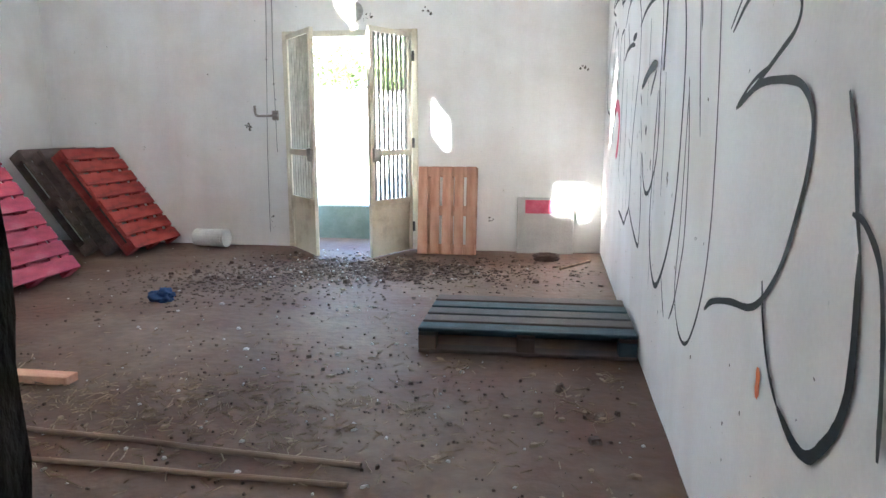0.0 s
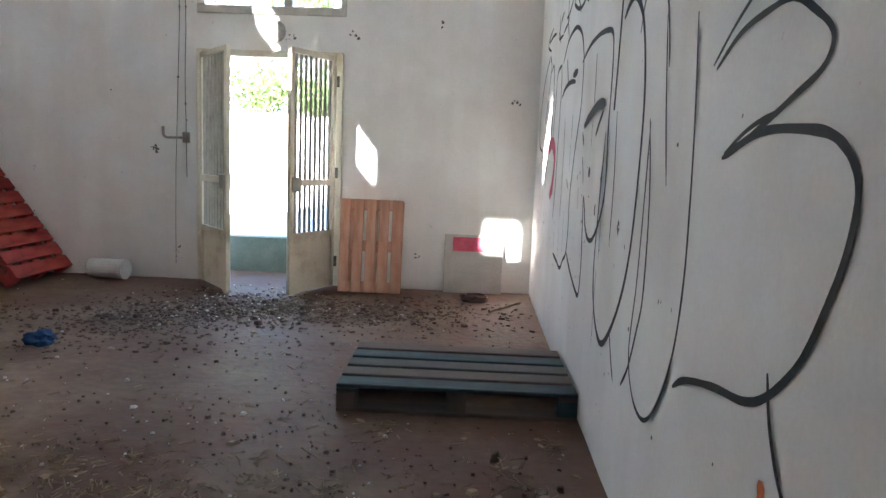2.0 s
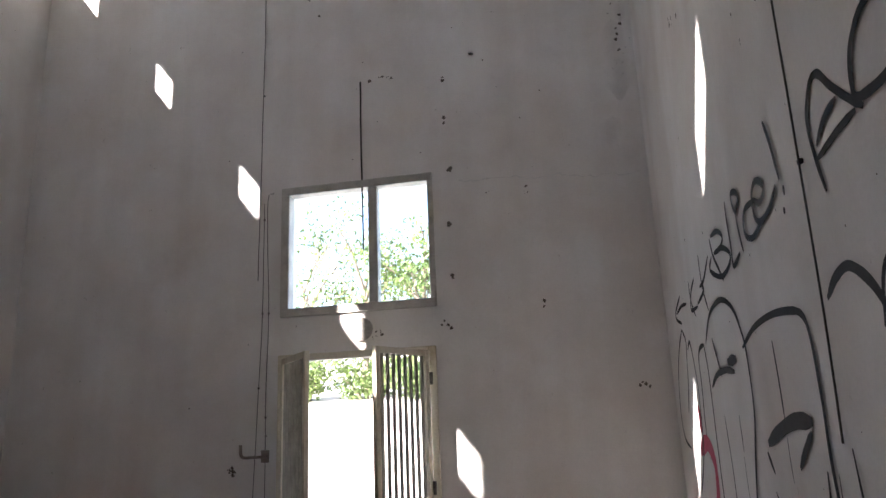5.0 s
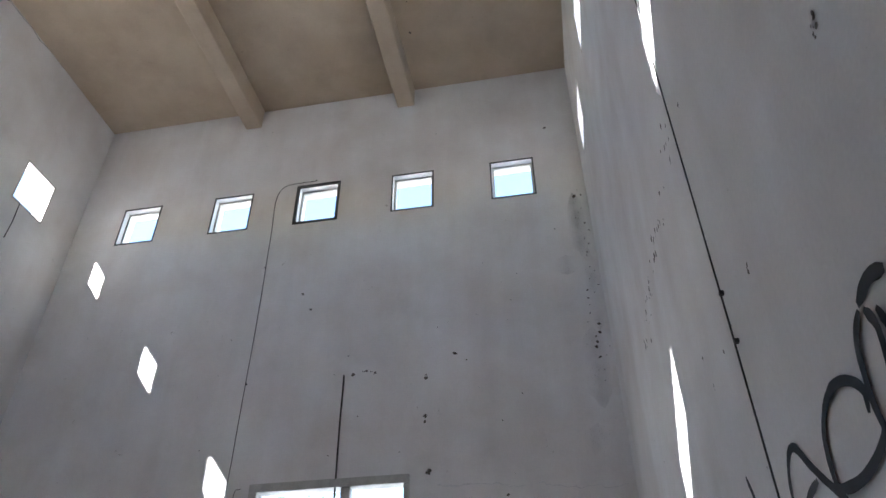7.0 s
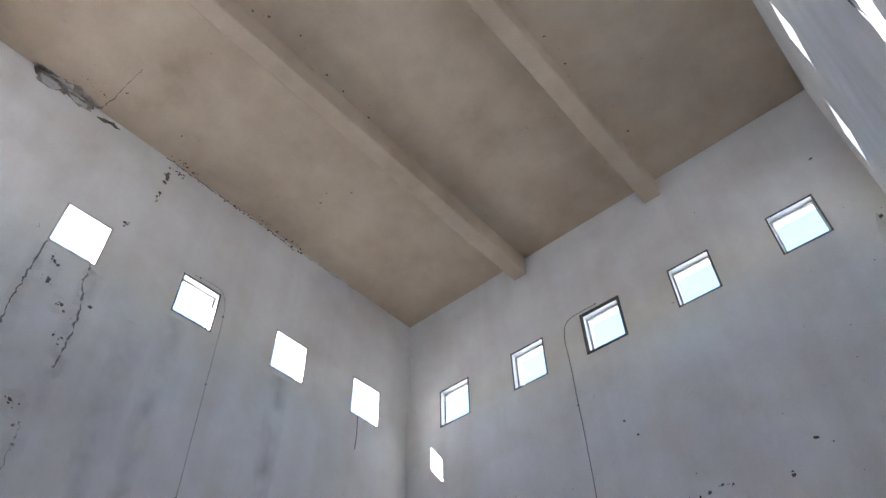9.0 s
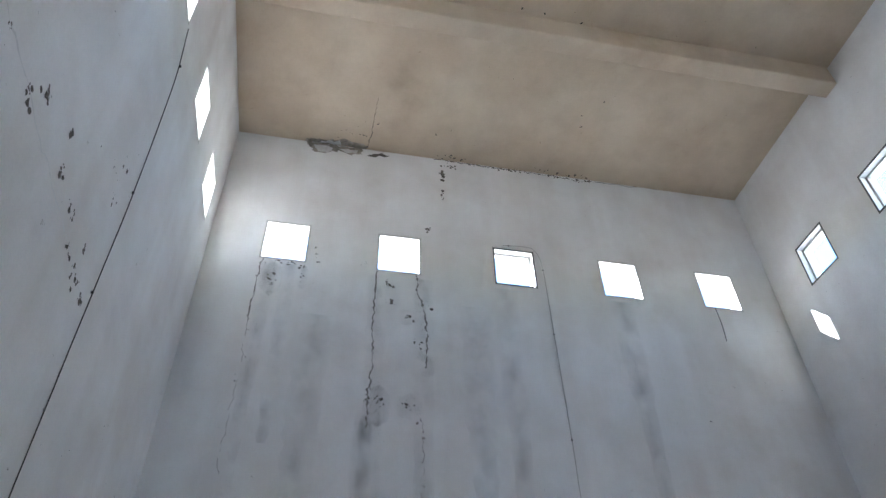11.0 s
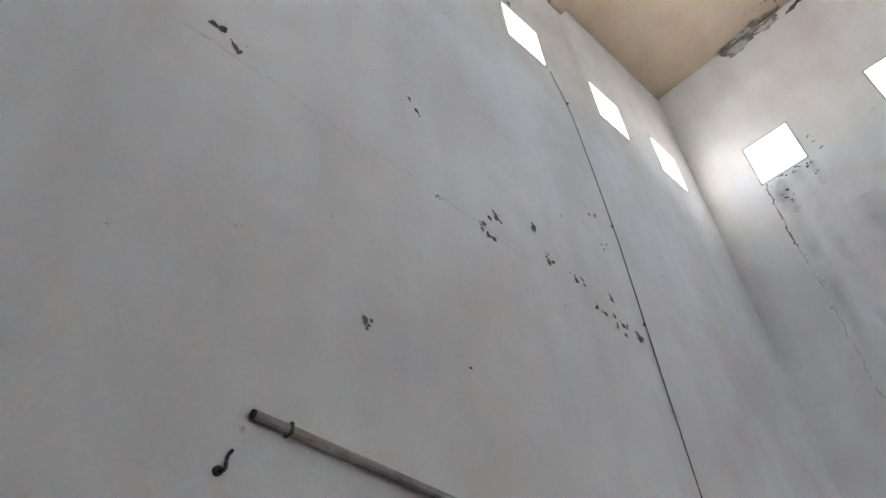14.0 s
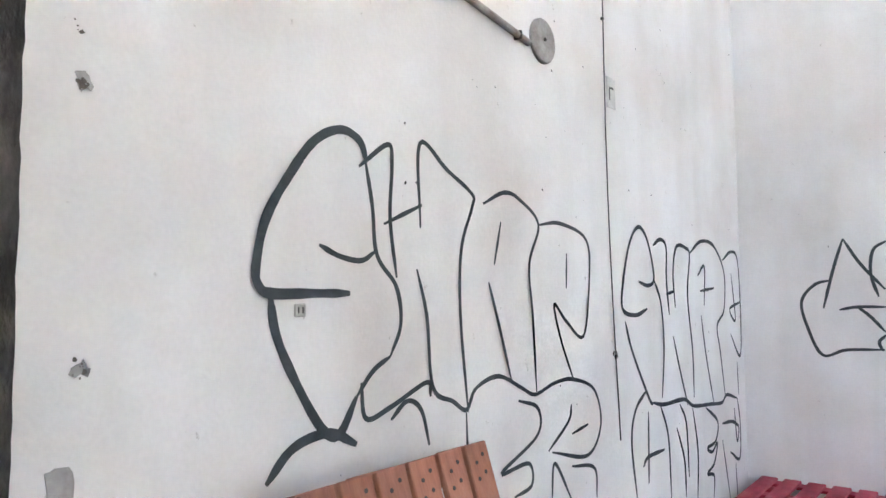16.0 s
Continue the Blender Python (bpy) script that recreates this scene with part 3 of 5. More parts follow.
g.append((0.030, [(5.29, 1.71), (5.11, 1.76), (4.86, 1.77), (4.65, 1.75)]))
g.append((0.050, [(4.78, 1.8), (4.58, 1.8)]))
g.append((0.017, [(5.04, 1.57), (5.01, 1.37), (5.01, 1.19), (5.03, 0.93)]))
g.append((0.017, [(4.71, 1.57), (4.71, 1.42)]))
g.append((0.017, [(4.83, 1.18), (4.73, 1.12)]))
g.append((0.026, [(4.44, 1.83), (4.2, 1.88), (3.93, 1.89), (3.69, 1.87), (3.58, 1.84), (3.54, 1.77), (3.53, 1.61), (3.54, 1.45), (3.52, 1.23), (3.54, 1.12), (3.62, 1.02), (3.75, 0.93), (3.88, 0.91), (3.99, 0.96), (4.06, 1.06), (4.1, 1.11)]))
g.append((0.017, [(3.96, 1.81), (3.95, 1.68), (3.95, 1.55)]))
g.append((0.050, [(4.23, 1.47), (4.02, 1.52), (3.83, 1.55), (3.65, 1.55)]))
g.append((0.030, [(3.67, 1.52), (3.76, 1.47), (3.85, 1.41)]))
g.append((0.030, [(4.26, 1.44), (4.19, 1.37)]))
g.append((0.060, [(3.98, 1.25), (3.94, 1.22)]))
g.append((0.017, [(4.21, 1.31), (4.16, 1.24), (4.13, 1.17)]))
g.append((0.026, [(4.1, 1.11), (4.06, 0.95), (4.03, 0.79), (4.04, 0.65), (4.09, 0.59), (4.29, 0.63), (4.48, 0.69), (4.62, 0.75)]))
for u, v0, v1 in ((4.70, 1.40, 1.22), (3.55, 1.10, 0.86), (3.50, 1.42, 1.20), (4.30, 1.15, 1.02), (4.85, 0.98, 0.72), (5.05, 0.85, 0.62), (5.30, 0.80, 0.70), (3.60, 0.80, 0.45), (3.95, 1.50, 1.36), (6.30, 1.05, 0.80), (6.05, 0.95, 0.78)):
    g.append((0.008, [(u, v0), (u + 0.004, (v0 + v1) / 2), (u, v1)]))
graffiti(EAST, g, "thin black sprayed bubble letters on the white wall")

g = []
g.append((0.024, [(6.11, 2.32), (6.41, 2.26), (6.41, 2.21), (6.17, 2.15)]))
g.append((0.024, [(6.37, 2.24), (6.09, 2.25), (5.85, 2.23)]))
g.append((0.024, [(5.66, 2.33), (5.64, 2.21), (5.53, 2.11)]))
g.append((0.024, [(5.46, 2.31), (5.63, 2.26), (5.70, 2.17), (5.44, 2.15)]))
g.append((0.024, [(5.22, 2.39), (5.22, 2.28), (5.19, 2.18), (5.11, 2.08)]))
g.append((0.024, [(4.93, 2.32), (5.14, 2.24), (5.29, 2.23)]))
g.append((0.024, [(5.20, 2.23), (5.18, 2.19), (5.43, 2.16)]))
g.append((0.024, [(4.83, 2.38), (4.79, 2.29), (4.70, 2.21), (4.62, 2.14)]))
g.append((0.024, [(4.79, 2.38), (4.62, 2.36), (4.52, 2.31), (4.59, 2.28), (4.76, 2.29)]))
g.append((0.024, [(4.83, 2.29), (4.91, 2.25), (4.80, 2.20), (4.63, 2.16), (4.46, 2.17), (4.41, 2.21), (4.52, 2.26), (4.66, 2.29)]))
g.append((0.024, [(4.37, 2.42), (4.38, 2.34), (4.37, 2.23), (4.37, 2.15), (4.22, 2.17)]))
g.append((0.024, [(4.20, 2.32), (4.24, 2.37), (4.23, 2.41), (4.15, 2.39), (4.13, 2.35), (4.20, 2.32), (4.19, 2.24), (4.16, 2.16)]))
g.append((0.024, [(3.90, 2.28), (4.04, 2.29), (4.10, 2.25), (4.08, 2.20), (3.98, 2.17), (3.85, 2.19)]))
g.append((0.024, [(3.92, 2.29), (3.83, 2.25), (3.76, 2.27), (3.79, 2.31), (3.86, 2.33), (3.92, 2.30), (3.92, 2.23), (3.85, 2.19), (3.72, 2.20), (3.62, 2.24)]))
g.append((0.024, [(3.65, 2.46), (3.61, 2.38), (3.57, 2.24)]))
g.append((0.024, [(3.56, 2.22), (3.56, 2.19)]))
g.append((0.024, [(3.59, 2.16), (3.58, 2.14)]))
graffiti(EAST, g, "small black sprayed handwriting slanting up the wall")

g = []
g.append((0.030, [(2.46, 2.40), (2.52, 2.42), (2.59, 2.41)]))
graffiti(EAST, g, "thick black sprayed letter high on the wall")

g = []
g.append((0.023, [(3.22, 2.09), (3.25, 2.18), (3.27, 2.28), (3.24, 2.34), (3.19, 2.37), (3.14, 2.36), (3.08, 2.30), (3.01, 2.24), (2.93, 2.18)]))
g.append((0.023, [(3.25, 2.18), (3.09, 2.19), (2.97, 2.19)]))
g.append((0.023, [(3.06, 2.26), (3.15, 2.25), (3.23, 2.21)]))
g.append((0.023, [(2.70, 2.26), (2.69, 2.30), (2.74, 2.34), (2.81, 2.36), (2.88, 2.35), (2.94, 2.31), (2.96, 2.25), (2.95, 2.21), (2.86, 2.19), (2.77, 2.19), (2.68, 2.21), (2.66, 2.24)]))
g.append((0.023, [(2.59, 2.40), (2.64, 2.37), (2.66, 2.32), (2.67, 2.27), (2.66, 2.21), (2.61, 2.14)]))
g.append((0.023, [(2.53, 2.37), (2.51, 2.32), (2.48, 2.27)]))
g.append((0.023, [(2.57, 2.39), (2.55, 2.34), (2.58, 2.24), (2.61, 2.16)]))
g.append((0.023, [(2.58, 2.24), (2.50, 2.24)]))
graffiti(EAST, g, "bold black sprayed capital letters slanting up the wall")

g = []
g.append((0.029, [(-0.94, 2.05), (-0.91, 2.11), (-0.83, 2.13), (-0.73, 2.08), (-0.64, 1.97), (-0.56, 1.84), (-0.53, 1.71), (-0.54, 1.66), (-0.58, 1.64), (-0.72, 1.64), (-0.87, 1.64)]))
g.append((0.029, [(-0.58, 1.63), (-0.60, 1.53), (-0.66, 1.41), (-0.76, 1.26), (-0.83, 1.23), (-0.90, 1.33)]))
g.append((0.017, [(-1.05, 1.44), (-1.10, 1.54), (-1.08, 1.66), (-0.99, 1.76), (-0.97, 1.91), (-0.94, 2.05)]))
g.append((0.017, [(-0.90, 1.33), (-0.97, 1.40), (-1.05, 1.44)]))
g.append((0.017, [(-0.75, 1.78), (-0.83, 1.75), (-0.92, 1.74), (-0.98, 1.77)]))
g.append((0.017, [(-0.91, 2.03), (-1.04, 2.12), (-1.06, 2.06), (-1.05, 1.88), (-1.08, 1.69)]))
g.append((0.017, [(-1.02, 1.86), (-1.21, 1.94)]))
g.append((0.017, [(-1.20, 1.86), (-1.20, 2.15), (-1.35, 2.08), (-1.50, 2.01), (-1.50, 1.96), (-1.43, 1.80), (-1.42, 1.56), (-1.46, 1.21)]))
g.append((0.017, [(-1.18, 1.72), (-1.23, 1.56), (-1.26, 1.32), (-1.37, 1.26), (-1.45, 1.22), (-1.51, 1.29), (-1.66, 1.32), (-1.82, 1.26), (-1.93, 1.22), (-2.09, 1.25), (-2.26, 1.25), (-2.47, 1.18), (-2.53, 1.01), (-2.39, 0.89), (-2.06, 0.96)]))
g.append((0.017, [(-1.57, 1.98), (-1.72, 2.04), (-1.84, 2.02), (-1.98, 1.93), (-1.90, 1.76), (-1.92, 1.54), (-1.94, 1.23)]))
g.append((0.017, [(-1.69, 1.92), (-1.64, 1.75)]))
g.append((0.017, [(-1.60, 1.68), (-1.66, 1.53), (-1.75, 1.29)]))
g.append((0.017, [(-1.98, 1.93), (-2.17, 1.95), (-2.42, 1.89), (-2.44, 1.69), (-2.37, 1.44), (-2.21, 1.51), (-2.10, 1.59), (-2.15, 1.44), (-2.26, 1.25)]))
g.append((0.017, [(-2.23, 1.82), (-2.22, 1.66)]))
g.append((0.017, [(-0.92, 1.37), (-0.94, 1.26), (-1.05, 1.28), (-1.23, 1.34), (-1.25, 1.29)]))
g.append((0.029, [(-0.57, 1.14), (-0.66, 1.22), (-0.79, 1.24), (-0.90, 1.19)]))
g.append((0.017, [(-1.05, 1.24), (-1.13, 1.29), (-1.20, 1.25), (-1.24, 1.13)]))
g.append((0.017, [(-1.45, 1.21), (-1.46, 0.90)]))
g.append((0.017, [(-1.80, 1.21), (-1.95, 1.16), (-1.94, 1.05), (-1.67, 0.95), (-1.87, 0.95), (-1.89, 0.86), (-1.76, 0.84)]))
g.append((0.017, [(-2.03, 0.97), (-2.21, 1.07), (-2.24, 1.14)]))
g.append((0.017, [(-2.24, 1.01), (-2.40, 1.03)]))
g.append((0.017, [(-2.05, 0.77), (-2.08, 0.91), (-2.22, 0.73)]))
g.append((0.017, [(-2.23, 0.87), (-2.45, 0.82), (-2.47, 0.68)]))
graffiti(SOUTH, g, "large black sprayed outline bubble letters on white plaster")

g = []
g.append((0.023, [(-3.14, 1.55), (-2.98, 1.52), (-2.82, 1.55), (-2.82, 1.67), (-2.92, 1.90), (-3.05, 2.00), (-3.17, 1.93), (-3.25, 1.73), (-3.17, 1.68), (-3.03, 1.70)]))
g.append((0.023, [(-3.25, 1.71), (-3.34, 1.58), (-3.37, 1.34), (-3.32, 1.04)]))
g.append((0.023, [(-2.85, 1.49), (-2.93, 1.33), (-3.13, 1.07), (-3.19, 1.02)]))
g.append((0.023, [(-3.26, 1.91), (-3.37, 1.95), (-3.46, 1.91), (-3.45, 1.72), (-3.48, 1.51)]))
g.append((0.023, [(-3.44, 1.63), (-3.58, 1.65)]))
g.append((0.023, [(-3.58, 1.55), (-3.56, 1.76), (-3.63, 1.92), (-3.80, 1.92), (-3.86, 1.87), (-3.80, 1.62), (-3.86, 1.27), (-3.86, 0.98)]))
g.append((0.023, [(-3.53, 1.38), (-3.62, 1.18), (-3.74, 0.95)]))
g.append((0.023, [(-3.86, 1.89), (-4.09, 1.98), (-4.36, 1.96), (-4.57, 1.78), (-4.54, 1.52), (-4.37, 1.41), (-4.42, 1.23), (-4.50, 0.90)]))
g.append((0.023, [(-4.00, 1.75), (-4.14, 1.81), (-4.11, 1.55)]))
g.append((0.023, [(-4.04, 1.65), (-4.33, 1.67)]))
g.append((0.023, [(-4.04, 1.49), (-4.11, 1.23), (-4.24, 0.89)]))
g.append((0.023, [(-4.54, 1.87), (-4.75, 1.94), (-4.91, 1.88), (-4.94, 1.49), (-4.89, 1.17), (-4.67, 1.34)]))
g.append((0.023, [(-4.73, 1.78), (-4.80, 1.44), (-4.67, 1.52), (-4.95, 1.57)]))
g.append((0.023, [(-4.80, 1.13), (-4.81, 0.89)]))
g.append((0.023, [(-3.19, 1.03), (-3.36, 1.00), (-3.68, 0.99), (-3.85, 0.93), (-4.17, 0.90), (-4.42, 0.88), (-4.54, 0.92), (-4.77, 0.87)]))
g.append((0.023, [(-3.11, 1.11), (-2.95, 1.02), (-2.89, 0.86), (-2.94, 0.57)]))
g.append((0.023, [(-3.12, 0.99), (-3.11, 0.79), (-3.10, 0.61)]))
g.append((0.023, [(-3.03, 0.71), (-3.10, 0.75), (-3.34, 0.75)]))
g.append((0.023, [(-3.29, 1.01), (-3.40, 0.81), (-3.42, 0.46)]))
g.append((0.023, [(-3.54, 0.84), (-3.65, 0.63), (-3.66, 0.41)]))
g.append((0.023, [(-3.60, 0.97), (-3.70, 0.84), (-3.72, 0.52)]))
g.append((0.023, [(-3.82, 0.92), (-3.89, 0.65), (-3.86, 0.36)]))
g.append((0.023, [(-4.07, 0.89), (-4.30, 0.77), (-4.25, 0.65), (-4.08, 0.63), (-4.17, 0.59), (-4.28, 0.63), (-4.20, 0.51), (-4.06, 0.47), (-4.19, 0.43), (-4.17, 0.29)]))
g.append((0.023, [(-4.40, 0.74), (-4.63, 0.72), (-4.78, 0.66), (-4.73, 0.57), (-4.69, 0.81)]))
g.append((0.023, [(-4.77, 0.87), (-4.82, 0.68), (-4.78, 0.44), (-4.56, 0.52)]))
g.append((0.023, [(-4.39, 0.63), (-4.52, 0.21)]))
g.append((0.023, [(-4.69, 0.42), (-4.71, 0.16)]))
graffiti(SOUTH, g, "small black sprayed outline letters beside the cable")

g = []
g.append((0.021, [(1.23, 2.01), (1.16, 1.79), (1.09, 1.52)]))
g.append((0.021, [(1.23, 2.01), (1.33, 1.83), (1.47, 1.65)]))
g.append((0.021, [(1.15, 1.72), (1.04, 1.69), (0.95, 1.57), (0.98, 1.39), (1.07, 1.19), (1.22, 1.23), (1.45, 1.24)]))
g.append((0.021, [(1.19, 1.51), (1.30, 1.53), (1.47, 1.53)]))
g.append((0.021, [(1.30, 1.53), (1.37, 1.47), (1.46, 1.36)]))
g.append((0.021, [(1.43, 1.60), (1.39, 1.76), (1.41, 1.92), (1.49, 1.98)]))
g.append((0.021, [(1.46, 1.34), (1.42, 1.29), (1.44, 1.23)]))
graffiti(WEST, g, "thin black sprayed angular outline near the corner")

g = []
g.append((0.017, [(3.03, 1.74), (2.97, 1.86), (2.80, 1.89), (2.70, 1.80), (2.66, 1.72), (2.63, 1.63), (2.62, 1.57)]))
g.append((0.017, [(2.80, 1.43), (2.73, 1.17), (2.72, 0.87), (2.77, 0.73), (2.86, 0.57), (2.95, 0.48)]))
g.append((0.017, [(3.21, 0.62), (3.14, 0.52), (3.08, 0.45)]))
g.append((0.017, [(3.35, 1.49), (3.32, 1.21), (3.33, 0.95)]))
graffiti(EAST, g, "thin black sprayed arch between the bubble letters")



# ---- pallets ----
def bar_mesh(sx, sy, sz):
    me = bpy.data.meshes.new("board")
    bm = boxed((0, 0, 0), (sx, sy, sz), 0.004)
    bmesh.ops.recalc_face_normals(bm, faces=bm.faces)
    bm.to_mesh(me)
    bm.free()
    return me


def pallet(name, label, m, material, lx, ly, n, board, group, bottom_along_x=True, nails=False):
    """A wooden pallet: n top boards along x, three cross boards, nine blocks, three bottom boards."""
    e = tagged(new(name, None), label, "pallet", group)
    e.matrix_world = m

    def put(kind, me, x, y, z):
        if not me.materials:
            me.materials.append(material)
        ob = new(kind, me)
        ob.parent = e
        ob.location = (x, y, z)
        ob.rotation_euler = (0, 0, random.uniform(-0.004, 0.004))
    top, cross, block = bar_mesh(lx, board, 0.022), bar_mesh(0.10, ly, 0.022), bar_mesh(0.10, 0.10, 0.078)
    foot = bar_mesh(lx, 0.10, 0.022) if bottom_along_x else bar_mesh(0.10, ly, 0.022)
    for k in range(n):
        put("top_board", top, 0, (ly - board) * k / (n - 1), 0.122)
    for k in range(3):
        put("cross_board", cross, (lx - 0.10) * k / 2, 0, 0.100)
        put("bottom_board", foot, 0 if bottom_along_x else (lx - 0.10) * k / 2, (ly - 0.10) * k / 2 if bottom_along_x else 0, 0)
        for j in range(3):
            put("block", block, (lx - 0.10) * k / 2, (ly - 0.10) * j / 2, 0.022)
    if nails:
        me = bpy.data.meshes.new("nail")
        bm = tube(bmesh.new(), [(0, 0, 0), (0, 0, 0.002)], 0.007, 6)
        bm.to_mesh(me)
        bm.free()
        me.materials.append(M_CABLE)
        for k in range(n):
            y = (ly - board) * k / (n - 1)
            for dx, dy in ((0.03, 0.3), (0.05, 0.65), (0.085, 0.35), (0.10, 0.7)):
                ob = new("nail", me)
                ob.parent = e
                ob.location = (lx - dx - 0.01, y + board * dy, 0.1442)
    return e


def leaning(origin, xdir, up, z):
    m = Matrix.Identity(4)
    for k, v in enumerate((xdir, up, z)):
        for r in range(3):
            m[r][k] = v[r]
    m.translation = origin
    return m

pallet("pallet", "worn blue painted pallet lying flat on the floor", pose(-0.21, 3.78, 0.004, 0, 0, 0.8), M_BLUE, 1.2, 0.8, 5, 0.13, "pallets")
ca, sa = math.cos(radians(53)), math.sin(radians(53))
for k, (mt, lb) in enumerate(((M_RED, "faded red wooden pallet leaning at the front of a stack"), (M_OLD, "dark weathered pallet leaning behind a red one"), (M_OLD, "dark weathered pallet leaning behind a red one"))):
    pallet("pallet", lb, leaning((-3.63 - 0.19 * k, 6.27 - 0.05 * k, 0.004), (0, 1, 0), (-ca, 0, sa), (sa, 0, ca)), mt, 0.84, 1.2, 8, 0.125, "pallets", False)
for k in range(4):
    pallet("pallet", "pink-red wooden pallet leaning in a stack by the wall", leaning((-3.55 - 0.19 * k, 4.45 + 0.03 * k, 0.004), (0, 1, 0), (-ca, 0, sa), (sa, 0, ca)), M_PINK if k < 2 else M_RED, 0.9, 1.2, 8, 0.125, "pallets", False)
# small pallet by the north wall: boards upright
a = radians(82)
pallet("pallet", "faded orange half pallet standing against the wall", leaning((-0.22, YN - 0.27, 0.004), (0, math.cos(a), math.sin(a)), (-1, 0, 0), (0, -math.sin(a), math.cos(a))), M_ORANGE, 0.86, 0.57, 5, 0.092, "pallets")
# pallet against the south wall: boards upright
a = radians(72)
pallet("pallet", "orange-brown wooden pallet leaning on the graffiti wall", leaning((-1.33, YS + 0.39, 0.004), (0, -math.cos(a), math.sin(a)), (1, 0, 0), (0, math.sin(a), math.cos(a))), M_BROWN, 1.16, 0.92, 7, 0.115, "pallets", nails=True)
for k in range(2):
    pallet("pallet", "bright red pallet in a flat stack", pose(-4.97 + 0.02 * k, 0.62 + 0.02 * k, 0.004 + 0.146 * k, 0, 0, 0), M_PINK, 0.8, 1.2, 8, 0.11, "pallets")


# ---- cables, pipe and wall fittings ----
def cable(place, pts, label, r=0.004, clips=(), material=M_CABLE):
    e = tagged(new("cable", None), label, "cable", "wall cables")
    part("cord", tube(bmesh.new(), [place(u + 0.004 * noise.noise((u, v * 3, 1)), v, 0.010) for u, v in [p.xy for p in smooth([(*q, 0) for q in pts], 6)]], r, 6), material, e)
    for u, v in clips:
        bm = bmesh.new()
        p, q = place(u - 0.008, v - 0.007, 0.0), place(u + 0.008, v + 0.007, 0.014)
        box(bm, p, q, 0.002)
        part("clip", bm, M_CABLE, e, "small dark clip")

cable(NORTH, [(-2.47, 2.9), (-2.46, 4.2), (-2.455, 5.5), (-2.47, 6.6), (-2.48, 7.05), (-2.40, 7.23), (-2.20, 7.26), (-2.02, 7.26)], "dark cable running up the wall to a small window", r=0.0032, clips=[(-2.47, 6.09), (-2.45, 4.72), (-2.02, 7.27)])
cable(NORTH, [(-2.42, 3.62), (-2.42, 2.6), (-2.44, 1.9), (-2.47, 1.0), (-2.48, 0.15)], "thin dark cable running down the wall beside the door", 0.0026, [(-2.42, 3.47), (-2.42, 2.6), (-2.44, 1.95)])
cable(NORTH, [(-2.33, 3.72), (-2.39, 3.6), (-2.36, 2.6), (-2.37, 1.9), (-2.36, 1.0)], "thin dark cable running down the wall beside the door", 0.0026, [(-2.36, 2.6), (-2.37, 1.7)])
cable(NORTH, [(-1.48, 4.72), (-1.48, 4.2), (-1.475, 3.7), (-1.47, 3.1)], "black wire hanging down across the window", 0.008)
cable(EAST, [(3.34, 6.7), (3.34, 5.2), (3.35, 3.73), (3.35, 2.92), (3.36, 2.22), (3.38, 1.76), (3.40, 1.5)], "dark cable running down the graffiti wall", 0.003, [(3.35, 2.92), (3.36, 2.22), (3.34, 2.75)])
cable(SOUTH, [(-2.44, 6.70), (-2.58, 6.2), (-2.66, 5.1), (-2.66, 4.29), (-2.66, 3.05), (-2.67, 1.96), (-2.74, 0.9)], "dark cable running down the wall from a window", 0.0034, [(-2.58, 6.4), (-2.66, 5.1), (-2.66, 4.29), (-2.66, 3.05), (-2.72, 1.32)])
cable(WEST, [(3.75, 7.24), (4.02, 7.26), (4.14, 7.2), (4.20, 6.93), (4.22, 6.05), (4.24, 4.85), (4.24, 3.6)], "grey cable looping from a small window down the wall", 0.0032, [(4.20, 6.93), (4.22, 6.05), (4.24, 4.85), (3.82, 7.25)], M_PIPE)
cable(WEST, [(6.25, 6.66), (6.26, 6.45), (6.25, 6.2)], "short dark wire end under a small window", 0.005)

pipe = tagged(new("pipe", None), "rusty grey metal pipe fixed slanting along the wall", "pipe")
part("tube", tube(bmesh.new(), [(-0.16, YS + 0.022, 2.885), (-0.9, YS + 0.022, 2.815), (-1.90, YS + 0.022, 2.70)], 0.0155, 10), M_PIPE, pipe)
for x, z in ((-0.27, 2.876), (-1.13, 2.79), (-1.82, 2.71)):
    part("bracket", boxed((x - 0.006, YS + 0.001, z - 0.018), (x + 0.006, YS + 0.0395, z + 0.018), 0.003), M_RIM, pipe)
part("pipe_end", tube(bmesh.new(), [(-0.152, YS + 0.022, 2.886), (-0.165, YS + 0.022, 2.885)], 0.0135, 10), M_CABLE, pipe, "black open pipe mouth")
disc = tagged(new("wall_disc", None), "flat worn grey disc fixed to the wall", "disc")
part("plate", tube(bmesh.new(), [(-2.04, YS + 0.001, 2.75), (-2.04, YS + 0.014, 2.75), (-2.04, YS + 0.020, 2.75)], [0.10, 0.10, 0.094], 28), M_DISC, disc)
part("screw", tube(bmesh.new(), [(-2.04, YS + 0.02, 2.755), (-2.04, YS + 0.026, 2.755)], 0.008, 8), M_CABLE, disc)
disc2 = tagged(new("wall_disc", None), "small grey round plate above the door", "disc")
part("plate", tube(bmesh.new(), [(-1.50, YN - 0.001, 2.40), (-1.50, YN - 0.018, 2.40)], 0.10, 24), M_DISC, disc2)
hook = tagged(new("hook", None), "small rusty iron hook in the wall", "hook")
part("shank", tube(bmesh.new(), [p.xyz for p in smooth([(-0.09, YS, 2.72), (-0.095, YS + 0.03, 2.715), (-0.09, YS + 0.045, 2.74), (-0.105, YS + 0.035, 2.765)], 5)], 0.005, 6), M_RIM, hook)
